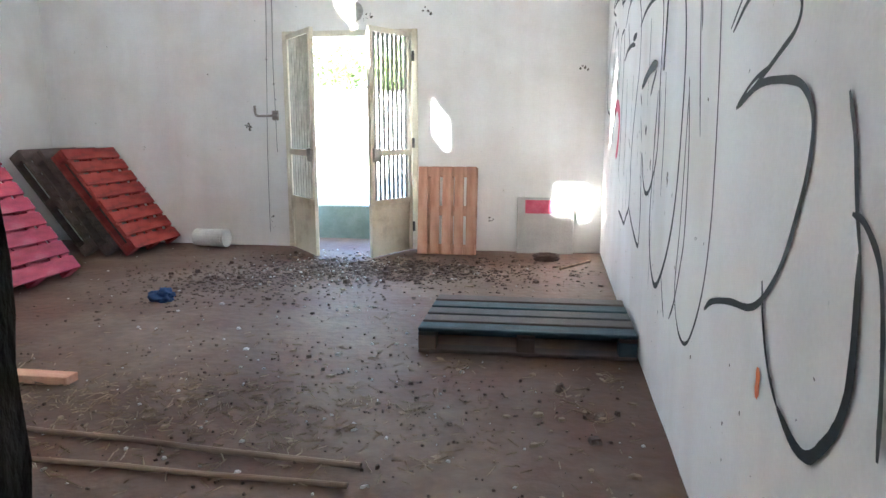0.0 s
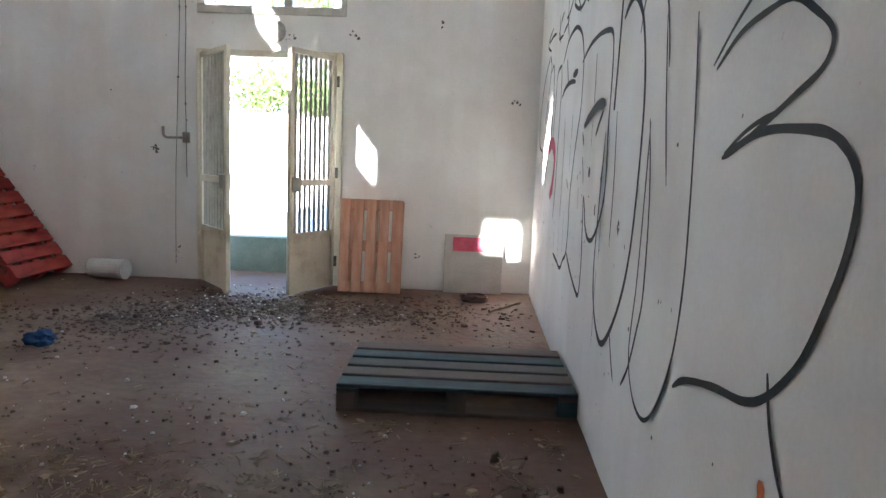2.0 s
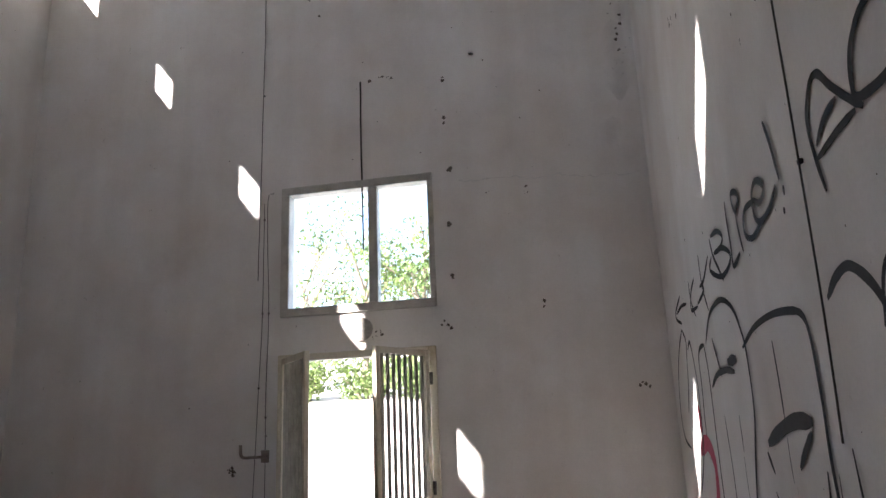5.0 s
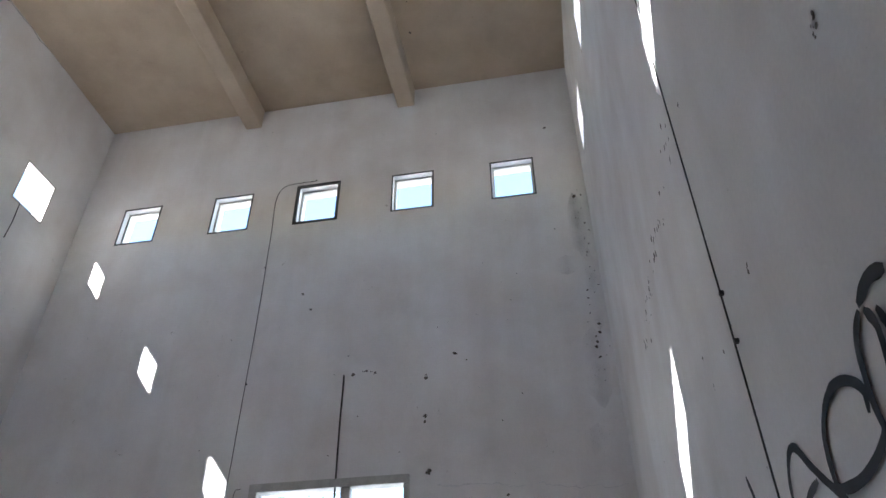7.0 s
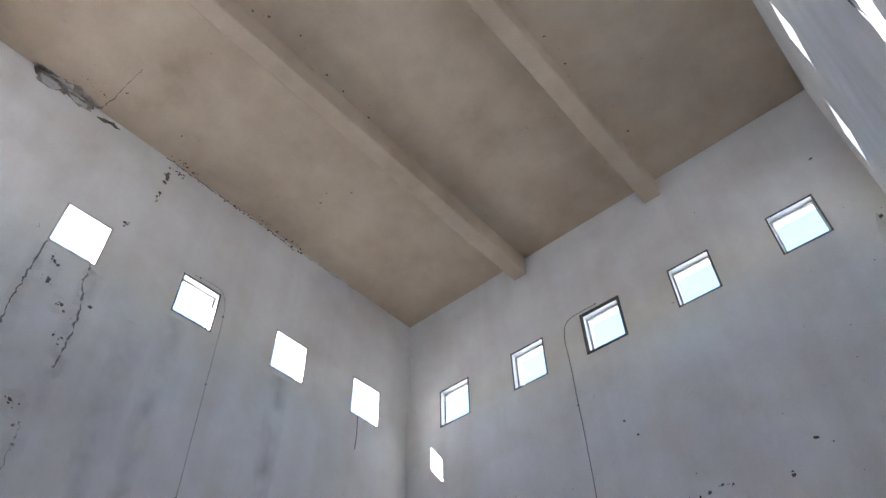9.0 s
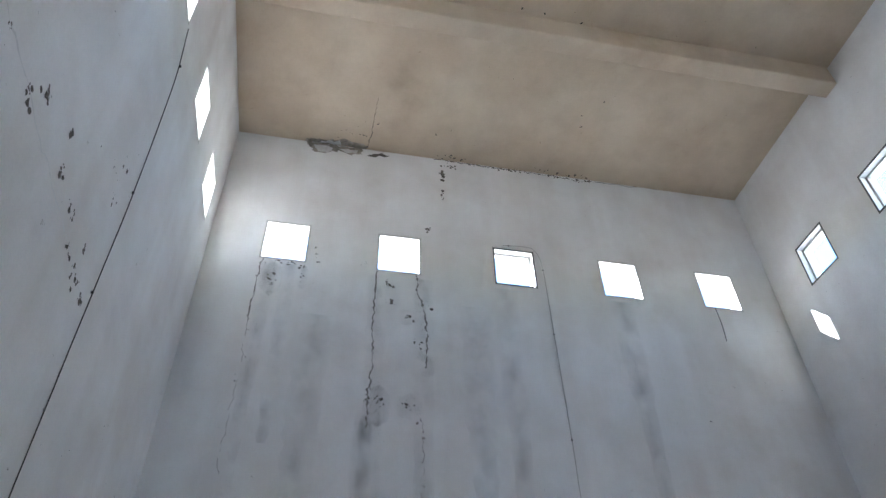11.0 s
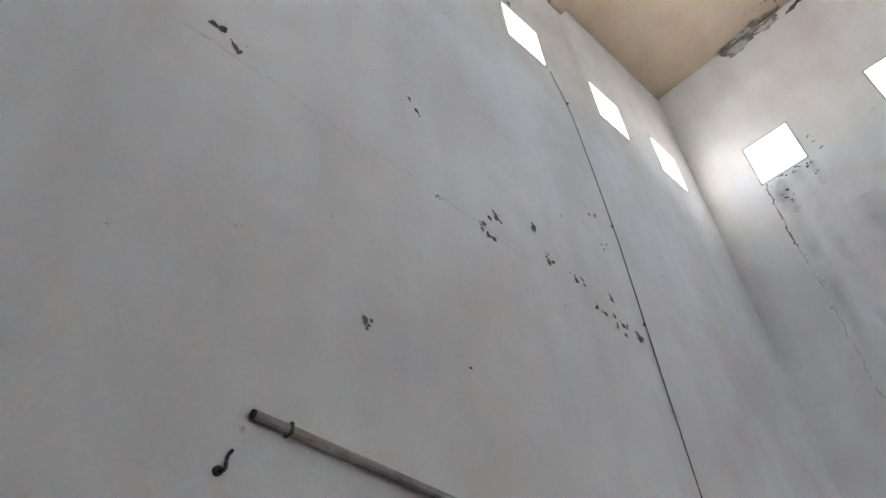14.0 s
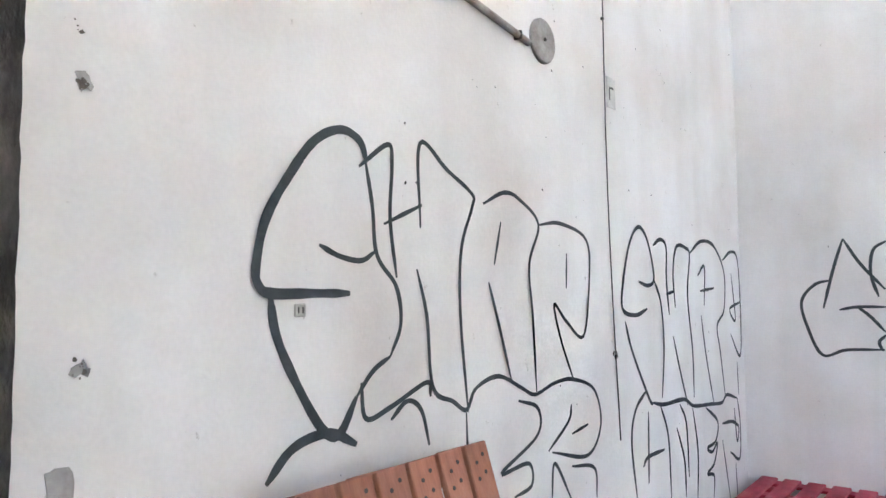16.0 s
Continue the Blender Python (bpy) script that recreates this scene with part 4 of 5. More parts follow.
part("plate", tube(bmesh.new(), [(-0.09, YS + 0.001, 2.72), (-0.09, YS + 0.010, 2.72)], 0.013, 10), M_DAMAGE, hook)
lever = tagged(new("wall_bracket", None), "grey metal bracket beside the barred door", "bracket")
part("arm", tube(bmesh.new(), [p.xyz for p in smooth([(-2.34, YN - 0.03, 1.38), (-2.48, YN - 0.03, 1.375), (-2.57, YN - 0.03, 1.385), (-2.585, YN - 0.03, 1.48)], 5)], 0.013, 6), M_PIPE, lever)
part("plate", boxed((-2.40, YN - 0.02, 1.33), (-2.33, YN - 0.001, 1.43), 0.004), M_PIPE, lever)
sock = tagged(new("outlet_box", None), "small pale socket box on the graffiti wall", "outlet")
part("cover", boxed((-0.698, YS + 0.001, 1.575), (-0.660, YS + 0.010, 1.612), 0.003), M_SLAB, sock)
for x in (-0.688, -0.672):
    part("slot", boxed((x, YS + 0.010, 1.585), (x + 0.004, YS + 0.012, 1.602)), M_CABLE, sock)
note = tagged(new("paper_scrap", None), "torn white paper scrap with a black mark", "paper")
part("sheet", boxed((-2.80, YS + 0.001, 2.60), (-2.70, YS + 0.004, 2.76)), M_PALE, note)
part("mark", boxed((-2.775, YS + 0.004, 2.70), (-2.73, YS + 0.006, 2.71)), M_CABLE, note)
part("mark", boxed((-2.735, YS + 0.004, 2.64), (-2.725, YS + 0.006, 2.70)), M_CABLE, note)


# ---- damage: flaked plaster, cracks, holes, runs ----
def flake(bm, place, u, v, r, rng, off=0.0015):
    n = rng.randint(6, 9)
    ph, st, an = rng.uniform(0, 6.28), rng.uniform(0.45, 1.0), rng.uniform(0, 3.14)
    ring = []
    for k in range(n):
        a = ph + 6.2832 * k / n
        q = r * rng.uniform(0.55, 1.15)
        x, y = q * math.cos(a), q * math.sin(a) * st
        ring.append(bm.verts.new(place(u + x * math.cos(an) - y * math.sin(an), v + x * math.sin(an) + y * math.cos(an), off)))
    bm.faces.new(ring)


def flakes(place, runs, label, seed, material=M_DAMAGE):
    """runs: (u0, v0, u1, v1, count, spread, size)"""
    rng = random.Random(seed)
    bm = bmesh.new()
    for u0, v0, u1, v1, n, sp, r in runs:
        for _ in range(int(n * 1.4)):
            t = rng.random()
            flake(bm, place, u0 + (u1 - u0) * t + rng.gauss(0, sp), v0 + (v1 - v0) * t + rng.gauss(0, sp), r * 0.8 * rng.choice((0.35, 0.5, 0.8, 1.2)), rng, 0.0012 + 0.0012 * rng.random())
    tagged(link("plaster_damage", bm, material), label, "wall damage", kind="stuff")


def broken(place, outline, label, seed, material=M_DAMAGE, off=0.003, rough=0.018, name="plaster_damage"):
    """A ragged patch where plaster has come away, from a rough outline."""
    rng = random.Random(seed)
    ring = []
    for (a, b), (c, d) in zip(outline, outline[1:] + outline[:1]):
        n = max(2, int(math.hypot(c - a, d - b) / 0.035))
        ring += [(a + (c - a) * k / n + rng.gauss(0, rough), b + (d - b) * k / n + rng.gauss(0, rough)) for k in range(n)]
    bm = bmesh.new()
    mu, mv = sum(p[0] for p in ring) / len(ring), sum(p[1] for p in ring) / len(ring)
    mid = bm.verts.new(place(mu, mv, off))
    vs = [bm.verts.new(place(u, v, off)) for u, v in ring]
    low = [bm.verts.new(place(u, v, 0.0)) for u, v in ring]
    for k in range(len(vs)):
        m = (k + 1) % len(vs)
        bm.faces.new((mid, vs[k], vs[m]))
        bm.faces.new((vs[k], low[k], low[m], vs[m]))
    return tagged(link(name, bm, material), label, "wall damage", kind="stuff")


def blob(u, v, ru, rv):
    return [(u + ru * math.cos(k * 0.7854), v + rv * math.sin(k * 0.7854)) for k in range(8)]


def track(place, pts, w, label, seed, material=M_CRACK):
    """A broken crack along a polyline: short ragged pieces with gaps and side chips."""
    rng = random.Random(seed)
    line = smooth([(*p, 0) for p in pts], 26)
    bm = bmesh.new()
    prev, off = None, 0.0
    for k, p in enumerate(line):
        off = off * 0.8 + rng.gauss(0, 0.006)
        hw = w * 0.72 * max(0.0, 0.55 + 0.75 * noise.noise((k * 0.31, seed, 0.5)) + rng.uniform(-0.2, 0.25))
        a, b = bm.verts.new(place(p.x + off - hw, p.y, 0.0024)), bm.verts.new(place(p.x + off + hw, p.y, 0.0024))
        if prev and hw > 0.0012:
            bm.faces.new((prev[0], a, b, prev[1]))
        prev = (a, b)
        if rng.random() < 0.07:
            flake(bm, place, p.x + rng.gauss(0, 0.03), p.y, 0.014 * rng.uniform(0.5, 1.3), rng, 0.0028)
    tagged(link("crack", bm, material), label, "crack", kind="stuff")


def crack(place, u0, v0, u1, v1, w, label, seed, material=M_DAMAGE):
    rng = random.Random(seed)
    pts, n = [], max(6, int(math.hypot(u1 - u0, v1 - v0) / 0.028))
    bm = bmesh.new()
    prev = None
    du = 0
    for k in range(n + 1):
        t = k / n
        du = du * 0.86 + rng.gauss(0, 0.007)
        hw = w * rng.uniform(0.15, 1.0) * (1 - 0.6 * t)
        u, v = u0 + (u1 - u0) * t + du, v0 + (v1 - v0) * t
        across = abs(v1 - v0) > abs(u1 - u0)
        a, b = (bm.verts.new(place(u - hw, v, 0.0022)), bm.verts.new(place(u + hw, v, 0.0022))) if across else (bm.verts.new(place(u, v - hw + du, 0.0022)), bm.verts.new(place(u, v + hw + du, 0.0022)))
        if prev:
            bm.faces.new((prev[0], a, b, prev[1]))
        prev = (a, b)
    tagged(link("crack", bm, material), label, "crack", kind="stuff")

flakes(SOUTH, [(0.22, 4.45, 0.15, 4.44, 6, 0.006, 0.022), (0.12, 4.42, 0.07, 4.37, 5, 0.006, 0.026), (-0.82, 4.90, -0.83, 4.86, 4, 0.008, 0.022), (-0.87, 4.84, -0.89, 4.80, 4, 0.006, 0.022), (-0.94, 4.26, -1.0, 4.26, 4, 0.008, 0.014), (-1.25, 4.28, -1.30, 4.26, 4, 0.012, 0.020), (-1.34, 4.38, -1.43, 4.40, 9, 0.025, 0.022), (-1.26, 4.24, -1.34, 4.21, 5, 0.008, 0.020), (-1.70, 4.52, -1.71, 4.47, 5, 0.010, 0.024), (-1.74, 4.34, -1.84, 4.29, 8, 0.018, 0.024), (-1.98, 4.32, -2.10, 4.31, 7, 0.020, 0.024), (-2.16, 4.19, -2.25, 4.17, 6, 0.012, 0.022), (-2.30, 4.18, -2.46, 4.17, 9, 0.020, 0.024), (-2.50, 4.16, -2.60, 4.15, 6, 0.014, 0.022), (-2.35, 4.37, -2.35, 4.33, 4, 0.01, 0.022), (-2.25, 4.92, -2.55, 4.78, 6, 0.03, 0.018), (-2.45, 5.12, -2.47, 5.08, 3, 0.01, 0.016), (-2.4, 4.9, -2.55, 5.6, 5, 0.05, 0.018), (-0.55, 3.36, -0.55, 3.36, 5, 0.010, 0.018), (-0.085, 2.11, -0.085, 2.09, 6, 0.010, 0.009), (-0.09, 1.48, -0.09, 1.48, 5, 0.010, 0.008), (-0.07, 2.2, -0.06, 2.24, 3, 0.004, 0.008), (-2.05, 7.3, -2.1, 7.55, 9, 0.03, 0.03), (-2.72, 1.32, -2.72, 1.32, 4, 0.015, 0.02)], "dark flaked spots in the white plaster", 3)
broken(SOUTH, [(-0.085, 1.10), (-0.02, 1.12), (-0.025, 1.20), (-0.03, 1.27), (-0.05, 1.285), (-0.08, 1.27), (-0.09, 1.2)], "grey patch of bare mortar by the doorway", 8, M_DISC, 0.003, 0.005)
broken(SOUTH, blob(-0.083, 2.10, 0.016, 0.024), "small chipped hole showing grey mortar", 9, M_DISC, 0.0012, 0.004)
broken(SOUTH, blob(-0.09, 1.48, 0.022, 0.016), "small chipped hole showing grey mortar", 10, M_DISC, 0.0012, 0.004)
flakes(SOUTH, [(-4.7, 0.5, 0.9, 7.0, 46, 0.8, 0.010), (-0.4, 1.0, -3.6, 3.6, 24, 0.4, 0.008)], "scattered small nail holes in the plaster", 4, M_CABLE)
flakes(WEST, [(1.08, 6.66, 1.55, 6.62, 16, 0.018, 0.020), (1.2, 6.5, 1.24, 6.3, 8, 0.03, 0.024), (1.64, 6.89, 1.70, 6.66, 7, 0.008, 0.018), (1.52, 6.55, 1.56, 6.42, 4, 0.015, 0.016), (2.15, 6.75, 2.20, 6.72, 4, 0.02, 0.02), (2.42, 6.52, 2.47, 6.46, 7, 0.02, 0.026), (2.43, 6.28, 2.52, 6.24, 7, 0.025, 0.024), (2.66, 6.10, 2.70, 6.05, 6, 0.025, 0.024), (2.89, 6.24, 2.91, 6.19, 5, 0.012, 0.024), (2.72, 5.83, 2.80, 5.78, 5, 0.03, 0.02), (2.36, 5.12, 2.42, 5.0, 9, 0.035, 0.024), (2.62, 5.10, 2.74, 5.04, 6, 0.03, 0.02), (2.88, 7.38, 2.88, 7.35, 5, 0.016, 0.028), (3.05, 8.50, 3.22, 8.52, 8, 0.025, 0.03), (3.06, 8.42, 3.06, 8.22, 8, 0.014, 0.034), (3.06, 8.10, 3.05, 7.84, 8, 0.010, 0.034), (3.35, 8.59, 5.2, 8.59, 22, 0.008, 0.026)], "dark flaked plaster below windows and the ceiling", 5)
flakes(WEST, [(0.8, 1.0, 6.9, 6.2, 26, 0.9, 0.009)], "scattered small nail holes in the plaster", 6, M_CABLE)
CEIL = lambda u, v, o: Vector((v, u, ZC - o))
broken(WEST, [(1.31, 8.615), (1.36, 8.55), (1.48, 8.45), (1.62, 8.44), (1.74, 8.52), (1.90, 8.49), (2.02, 8.51), (2.04, 8.57), (2.02, 8.615)], "broken plaster with bare mortar under the ceiling", 51, M_MORTAR)
broken(WEST, [(1.44, 8.57), (1.50, 8.46), (1.62, 8.45), (1.68, 8.54), (1.60, 8.60)], "pale exposed patch within the broken plaster", 52, M_PALE, 0.007, 0.010)
broken(WEST, [(1.78, 8.56), (1.82, 8.51), (1.96, 8.50), (1.99, 8.56)], "pale exposed patch within the broken plaster", 53, M_PALE, 0.007, 0.010)
broken(WEST, [(2.10, 8.50), (2.20, 8.49), (2.36, 8.54), (2.34, 8.57), (2.20, 8.54)], "broken plaster with bare mortar under the ceiling", 54, rough=0.010)
broken(CEIL, [(1.30, -4.985), (1.40, -4.95), (1.66, -4.93), (1.84, -4.89), (1.96, -4.92), (2.08, -4.95), (2.12, -4.985)], "broken plaster with bare mortar at the ceiling edge", 55, M_MORTAR)
broken(CEIL, [(1.50, -4.98), (1.58, -4.94), (1.74, -4.93), (1.78, -4.98)], "pale exposed patch within the broken plaster", 56, M_PALE, 0.007, 0.008)
flakes(CEIL, [(1.7, -4.82, 2.1, -4.78, 7, 0.04, 0.026), (3.0, -4.93, 3.4, -4.95, 8, 0.02, 0.03), (4.2, -4.94, 5.0, -4.96, 10, 0.015, 0.028)], "broken plaster with bare mortar at the ceiling edge", 7)
flakes(CEIL, [(2, -4.6, 6.5, -3.4, 10, 0.3, 0.02), (2.0, -2.8, 6.8, -2.8, 10, 0.05, 0.022), (2.0, -0.8, 6.8, -0.8, 10, 0.05, 0.022)], "dark specks on the ceiling plaster", 9)
crack(WEST, 2.95, 8.60, 6.0, 8.60, 0.012, "long dark crack where wall meets ceiling", 21)
track(WEST, [(1.13, 6.66), (1.10, 6.29), (1.10, 5.84)], 0.012, "dark crack running down from a window corner", 22)
track(WEST, [(1.10, 5.84), (1.11, 5.31), (1.11, 4.73), (1.11, 4.3)], 0.004, "faint brown crack low in the plaster", 26, M_PIPE)
track(WEST, [(2.31, 6.65), (2.31, 6.14), (2.32, 5.63), (2.31, 5.29), (2.30, 5.08), (2.31, 4.82)], 0.017, "dark crack running down from a window corner", 23)
track(WEST, [(2.75, 6.65), (2.79, 6.32), (2.86, 5.91), (2.86, 5.49)], 0.016, "dark crack running down from a window corner", 24)
track(WEST, [(2.81, 4.95), (2.82, 4.70), (2.81, 4.28), (2.82, 4.0)], 0.006, "faint brown crack low in the plaster", 27, M_PIPE)
for k, (u, v, ru, rv) in enumerate(((1.24, 6.40, 0.13, 0.22), (2.27, 4.5, 0.10, 0.65), (2.40, 5.05, 0.13, 0.22), (2.70, 5.06, 0.16, 0.14), (2.86, 5.60, 0.12, 0.22), (2.78, 6.38, 0.11, 0.24), (2.46, 6.35, 0.16, 0.22), (1.55, 6.46, 0.07, 0.16), (2.66, 6.08, 0.12, 0.10))):
    broken(WEST, blob(u, v, ru, rv), "grey damp smudge on the white plaster", 70 + k, M_SMUDGE, 0.0016, 0.006, "damp_smudge")
crack(SOUTH, 0.3, 4.33, -2.58, 4.19, 0.011, "faint level line in the plaster", 31, M_LINE)
crack(CEIL, 2.1, -4.95, 2.15, -4.2, 0.008, "thin crack across the ceiling", 25)
for u, v0, v1, w in ((1.2, 6.62, 4.0, 0.25), (2.35, 6.6, 2.6, 0.32), (2.84, 6.6, 2.4, 0.32), (1.75, 6.0, 3.4, 0.5), (3.4, 6.3, 3.6, 0.5), (3.75, 6.6, 3.6, 0.4), (1.42, 6.62, 4.6, 0.25), (5.1, 6.6, 4.2, 0.4)):
    rng = random.Random(int(u * 100))
    bm = bmesh.new()
    prev = None
    for k in range(25):
        t = k / 24
        hw = w * (1 - 0.55 * t) * rng.uniform(0.7, 1.1) * 0.5
        a, b = bm.verts.new(WEST(u - hw, v0 + (v1 - v0) * t, 0.0008)), bm.verts.new(WEST(u + hw * 0.8, v0 + (v1 - v0) * t, 0.0008))
        if prev:
            bm.faces.new((prev[0], a, b, prev[1]))
        prev = (a, b)
    tagged(link("water_stain", bm, M_RUN), "grey water run down the white plaster", "stain", "water stains", "stuff")
flakes(NORTH, [(-0.70, 4.64, -0.70, 4.64, 3, 0.01, 0.018), (-0.70, 4.25, -0.70, 4.25, 3, 0.01, 0.02), (-0.68, 3.75, -0.68, 3.75, 3, 0.012, 0.02), (-0.68, 3.25, -0.68, 3.25, 3, 0.012, 0.02), (-0.68, 2.78, -0.68, 2.78, 3, 0.01, 0.022), (-0.80, 2.40, -0.66, 2.38, 6, 0.015, 0.022), (-0.02, 3.52, -0.02, 3.46, 3, 0.01, 0.018), (-0.35, 3.5, -0.35, 3.5, 2, 0.01, 0.012), (-1.38, 4.74, -1.20, 4.75, 4, 0.01, 0.018), (-0.42, 4.85, -0.42, 4.85, 2, 0.005, 0.018), (-1.4, 2.34, -1.3, 2.36, 6, 0.02, 0.02), (-2.66, 1.28, -2.70, 1.26, 6, 0.02, 0.02), (-1.9, 5.5, -1.9, 5.5, 2, 0.005, 0.018), (0.0, 2.6, 0.1, 2.5, 4, 0.03, 0.016), (0.85, 1.8, 0.75, 1.83, 5, 0.015, 0.018), (-0.1, 0.35, -0.1, 0.3, 4, 0.012, 0.018), (-2.45, 0.3, -2.45, 0.2, 6, 0.02, 0.018), (-3.8, 0.9, 0.9, 6.4, 44, 1.0, 0.009), (0.88, 4.3, 0.92, 6.6, 26, 0.05, 0.02)], "dark drill holes and chips in the plaster", 12)
flakes(EAST, [(3.5, 3.70, 5.16, 3.76, 34, 0.05, 0.024), (1.2, 0.4, 6.5, 1.0, 60, 0.35, 0.010), (1.3, 1.2, 6.5, 3.0, 40, 0.5, 0.010), (1.09, 0.98, 1.09, 0.95, 4, 0.008, 0.008), (5.2, 0.9, 6.8, 0.6, 40, 0.3, 0.012), (3.9, 1.1, 4.4, 0.9, 16, 0.15, 0.016), (3.2, 1.05, 3.2, 1.0, 5, 0.01, 0.022), (3.75, 1.08, 3.75, 1.05, 5, 0.012, 0.026)], "dark chips and scuffs in the painted wall", 13)
graffiti(EAST, [(0.034, [(1.745, 0.695), (1.74, 0.66), (1.745, 0.62)])], "small orange sprayed dab on the white wall", M_ORSPRAY)
graffiti(EAST, [(0.10, [(5.95, 1.62), (5.90, 1.55), (5.95, 1.48)]), (0.10, [(6.05, 1.36), (5.75, 1.42), (5.55, 1.32), (5.60, 1.12), (5.75, 1.02)])], "faded red sprayed marks between the black loops", M_SPRAYRED)


flakes(NORTH, [(-2.00, 5.70, -2.00, 5.70, 4, 0.006, 0.019), (-1.39, 4.72, -1.39, 4.72, 4, 0.006, 0.019), (-1.18, 4.72, -1.18, 4.72, 4, 0.006, 0.019), (-0.70, 4.63, -0.70, 4.63, 4, 0.006, 0.019), (-0.42, 4.85, -0.42, 4.85, 4, 0.006, 0.019), (-0.70, 4.21, -0.70, 4.21, 4, 0.006, 0.019), (0.87, 6.56, 0.87, 6.56, 4, 0.006, 0.019), (0.66, 7.63, 0.66, 7.63, 4, 0.006, 0.019)], "dark drill holes in a row in the plaster", 17)
flakes(EAST, [(2.32, 2.86, 2.32, 2.83, 4, 0.004, 0.010), (2.34, 2.85, 2.34, 2.82, 4, 0.004, 0.010), (3.07, 2.83, 3.07, 2.80, 4, 0.004, 0.010), (3.77, 2.82, 3.77, 2.79, 4, 0.004, 0.010), (3.23, 3.64, 3.23, 3.61, 4, 0.004, 0.010), (3.37, 2.84, 3.37, 2.81, 4, 0.004, 0.010), (3.53, 3.65, 3.53, 3.62, 4, 0.004, 0.010)], "small dark holes in the painted wall", 18)
for k, (u, v, ru, rv) in enumerate(((0.86, 6.2, 0.10, 0.42), (0.92, 5.4, 0.07, 0.5), (0.84, 4.6, 0.13, 0.4), (0.70, 5.7, 0.12, 0.12), (0.78, 3.9, 0.16, 0.16))):
    broken(NORTH, blob(u, v, ru, rv), "grey mould spreading from the wall corner", 90 + k, M_MOULD, 0.0016, 0.006, "damp_smudge")
crack(NORTH, -0.6, 3.64, 0.95, 3.56, 0.010, "faint level line in the plaster", 32, M_LINE)

# ---- loose things on the floor ----
slab_e = tagged(new("board", None), "grey board leaning on the wall, pink top corner", "board")
ms = Matrix.Translation((0.17, YN - 0.11, 0.004)) @ Matrix.Rotation(radians(-8), 4, 'X')
p = part("sheet", boxed((0, 0, 0), (0.56, 0.035, 0.56), 0.004), M_SLAB, slab_e)
p2 = part("paint_patch", boxed((0.08, -0.004, 0.40), (0.50, -0.001, 0.535), 0), M_SPRAYRED, slab_e, "faded pink painted patch")
slab_e.matrix_world = ms


def pole(a, b, r, label):
    e = tagged(link("wooden_pole", tube(bmesh.new(), [Vector(a).lerp(Vector(b), t / 8) + Vector((0, 0.012 * noise.noise((t * 0.4, a[0], 0)), 0)) for t in range(9)], r, 9), M_POLE), label, "pole", "poles on the floor")
    return e
pole((-1.70, 2.52, 0.017), (-0.16, 2.41, 0.017), 0.013, "bare wooden pole lying on the dirty floor")
pole((-1.60, 2.28, 0.015), (-0.17, 2.27, 0.015), 0.011, "bare wooden pole lying on the dirty floor")
tagged(link("plank", box(bmesh.new(), (-2.5, 3.0, 0.006), (-1.81, 3.09, 0.05), 0.004), M_ORANGE), "short orange-brown plank lying on the floor", "plank")
pole((0.60, 6.22, 0.014), (0.88, 6.62, 0.02), 0.012, "dry stick lying near the corner")

roll = tagged(new("plastic_roll", None), "dirty white plastic drum lying on its side", "roll")
part("body", tube(bmesh.new(), [(-3.26, 6.96, 0.10), (-3.24, 6.96, 0.10), (-2.92, 6.93, 0.10), (-2.90, 6.93, 0.10)], [0.08, 0.09, 0.095, 0.088], 20), M_PLASTIC, roll)
part("rim", tube(bmesh.new(), [(-2.905, 6.93, 0.10), (-2.885, 6.928, 0.10)], 0.097, 20), M_PLASTIC, roll)

bm = bmesh.new()
bmesh.ops.create_icosphere(bm, subdivisions=4, radius=1.0)
for v in bm.verts:
    n = 1 + 0.55 * noise.noise(v.co * 1.7) + 0.22 * noise.noise(v.co * 4.5)
    v.co = Vector((v.co.x * 0.10 * n, v.co.y * 0.06 * n, max(-0.01, v.co.z * 0.055 * n * (1 + 0.7 * noise.noise(v.co * 2.2 + Vector((5, 0, 0)))) + 0.02)))
bmesh.ops.translate(bm, verts=bm.verts, vec=(-2.28, 4.66, 0.012))
for f in bm.faces:
    f.smooth = True
tagged(link("blue_rag", bm, M_CLOTH), "crumpled blue rag lying on the floor", "rag")

bm = bmesh.new()
rng = random.Random(31)
for k in range(5):
    pts = [(0.47 + 0.11 * math.cos(a * 0.9 + k) * (1 + 0.15 * k % 0.3), 6.62 + 0.08 * math.sin(a * 0.9 + k), 0.02 + 0.012 * k) for a in range(8)]
    tube(bm, pts, 0.009, 5)
tagged(link("wire_coil", bm, M_OLD), "tangled dark coil of old wire on the floor", "wire")


def twigs(x, y, n, seed, label):
    rng = random.Random(seed)
    bm = bmesh.new()
    for _ in range(n):
        a, ln = rng.uniform(0, 6.28), rng.uniform(0.04, 0.12)
        px, py = x + rng.gauss(0, 0.03), y + rng.gauss(0, 0.03)
        z = rng.uniform(0.008, 0.02)
        tube(bm, [(px, py, z), (px + ln * 0.5 * math.cos(a), py + ln * 0.5 * math.sin(a), z + rng.uniform(0.0, 0.02)), (px + ln * math.cos(a + 0.3), py + ln * math.sin(a + 0.3), z + rng.uniform(-0.002, 0.03))], [0.003, 0.0025, 0.0015], 5)
    for _ in range(3):
        flake(bm, lambda u, v, o: Vector((u, v, 0.012 + o + 0.25 * abs(u - x))), x + rng.gauss(0, 0.03), y + rng.gauss(0, 0.03), 0.022, rng)
    tagged(link("twig_tuft", bm, M_STRAW), label, "debris", "twig tufts")
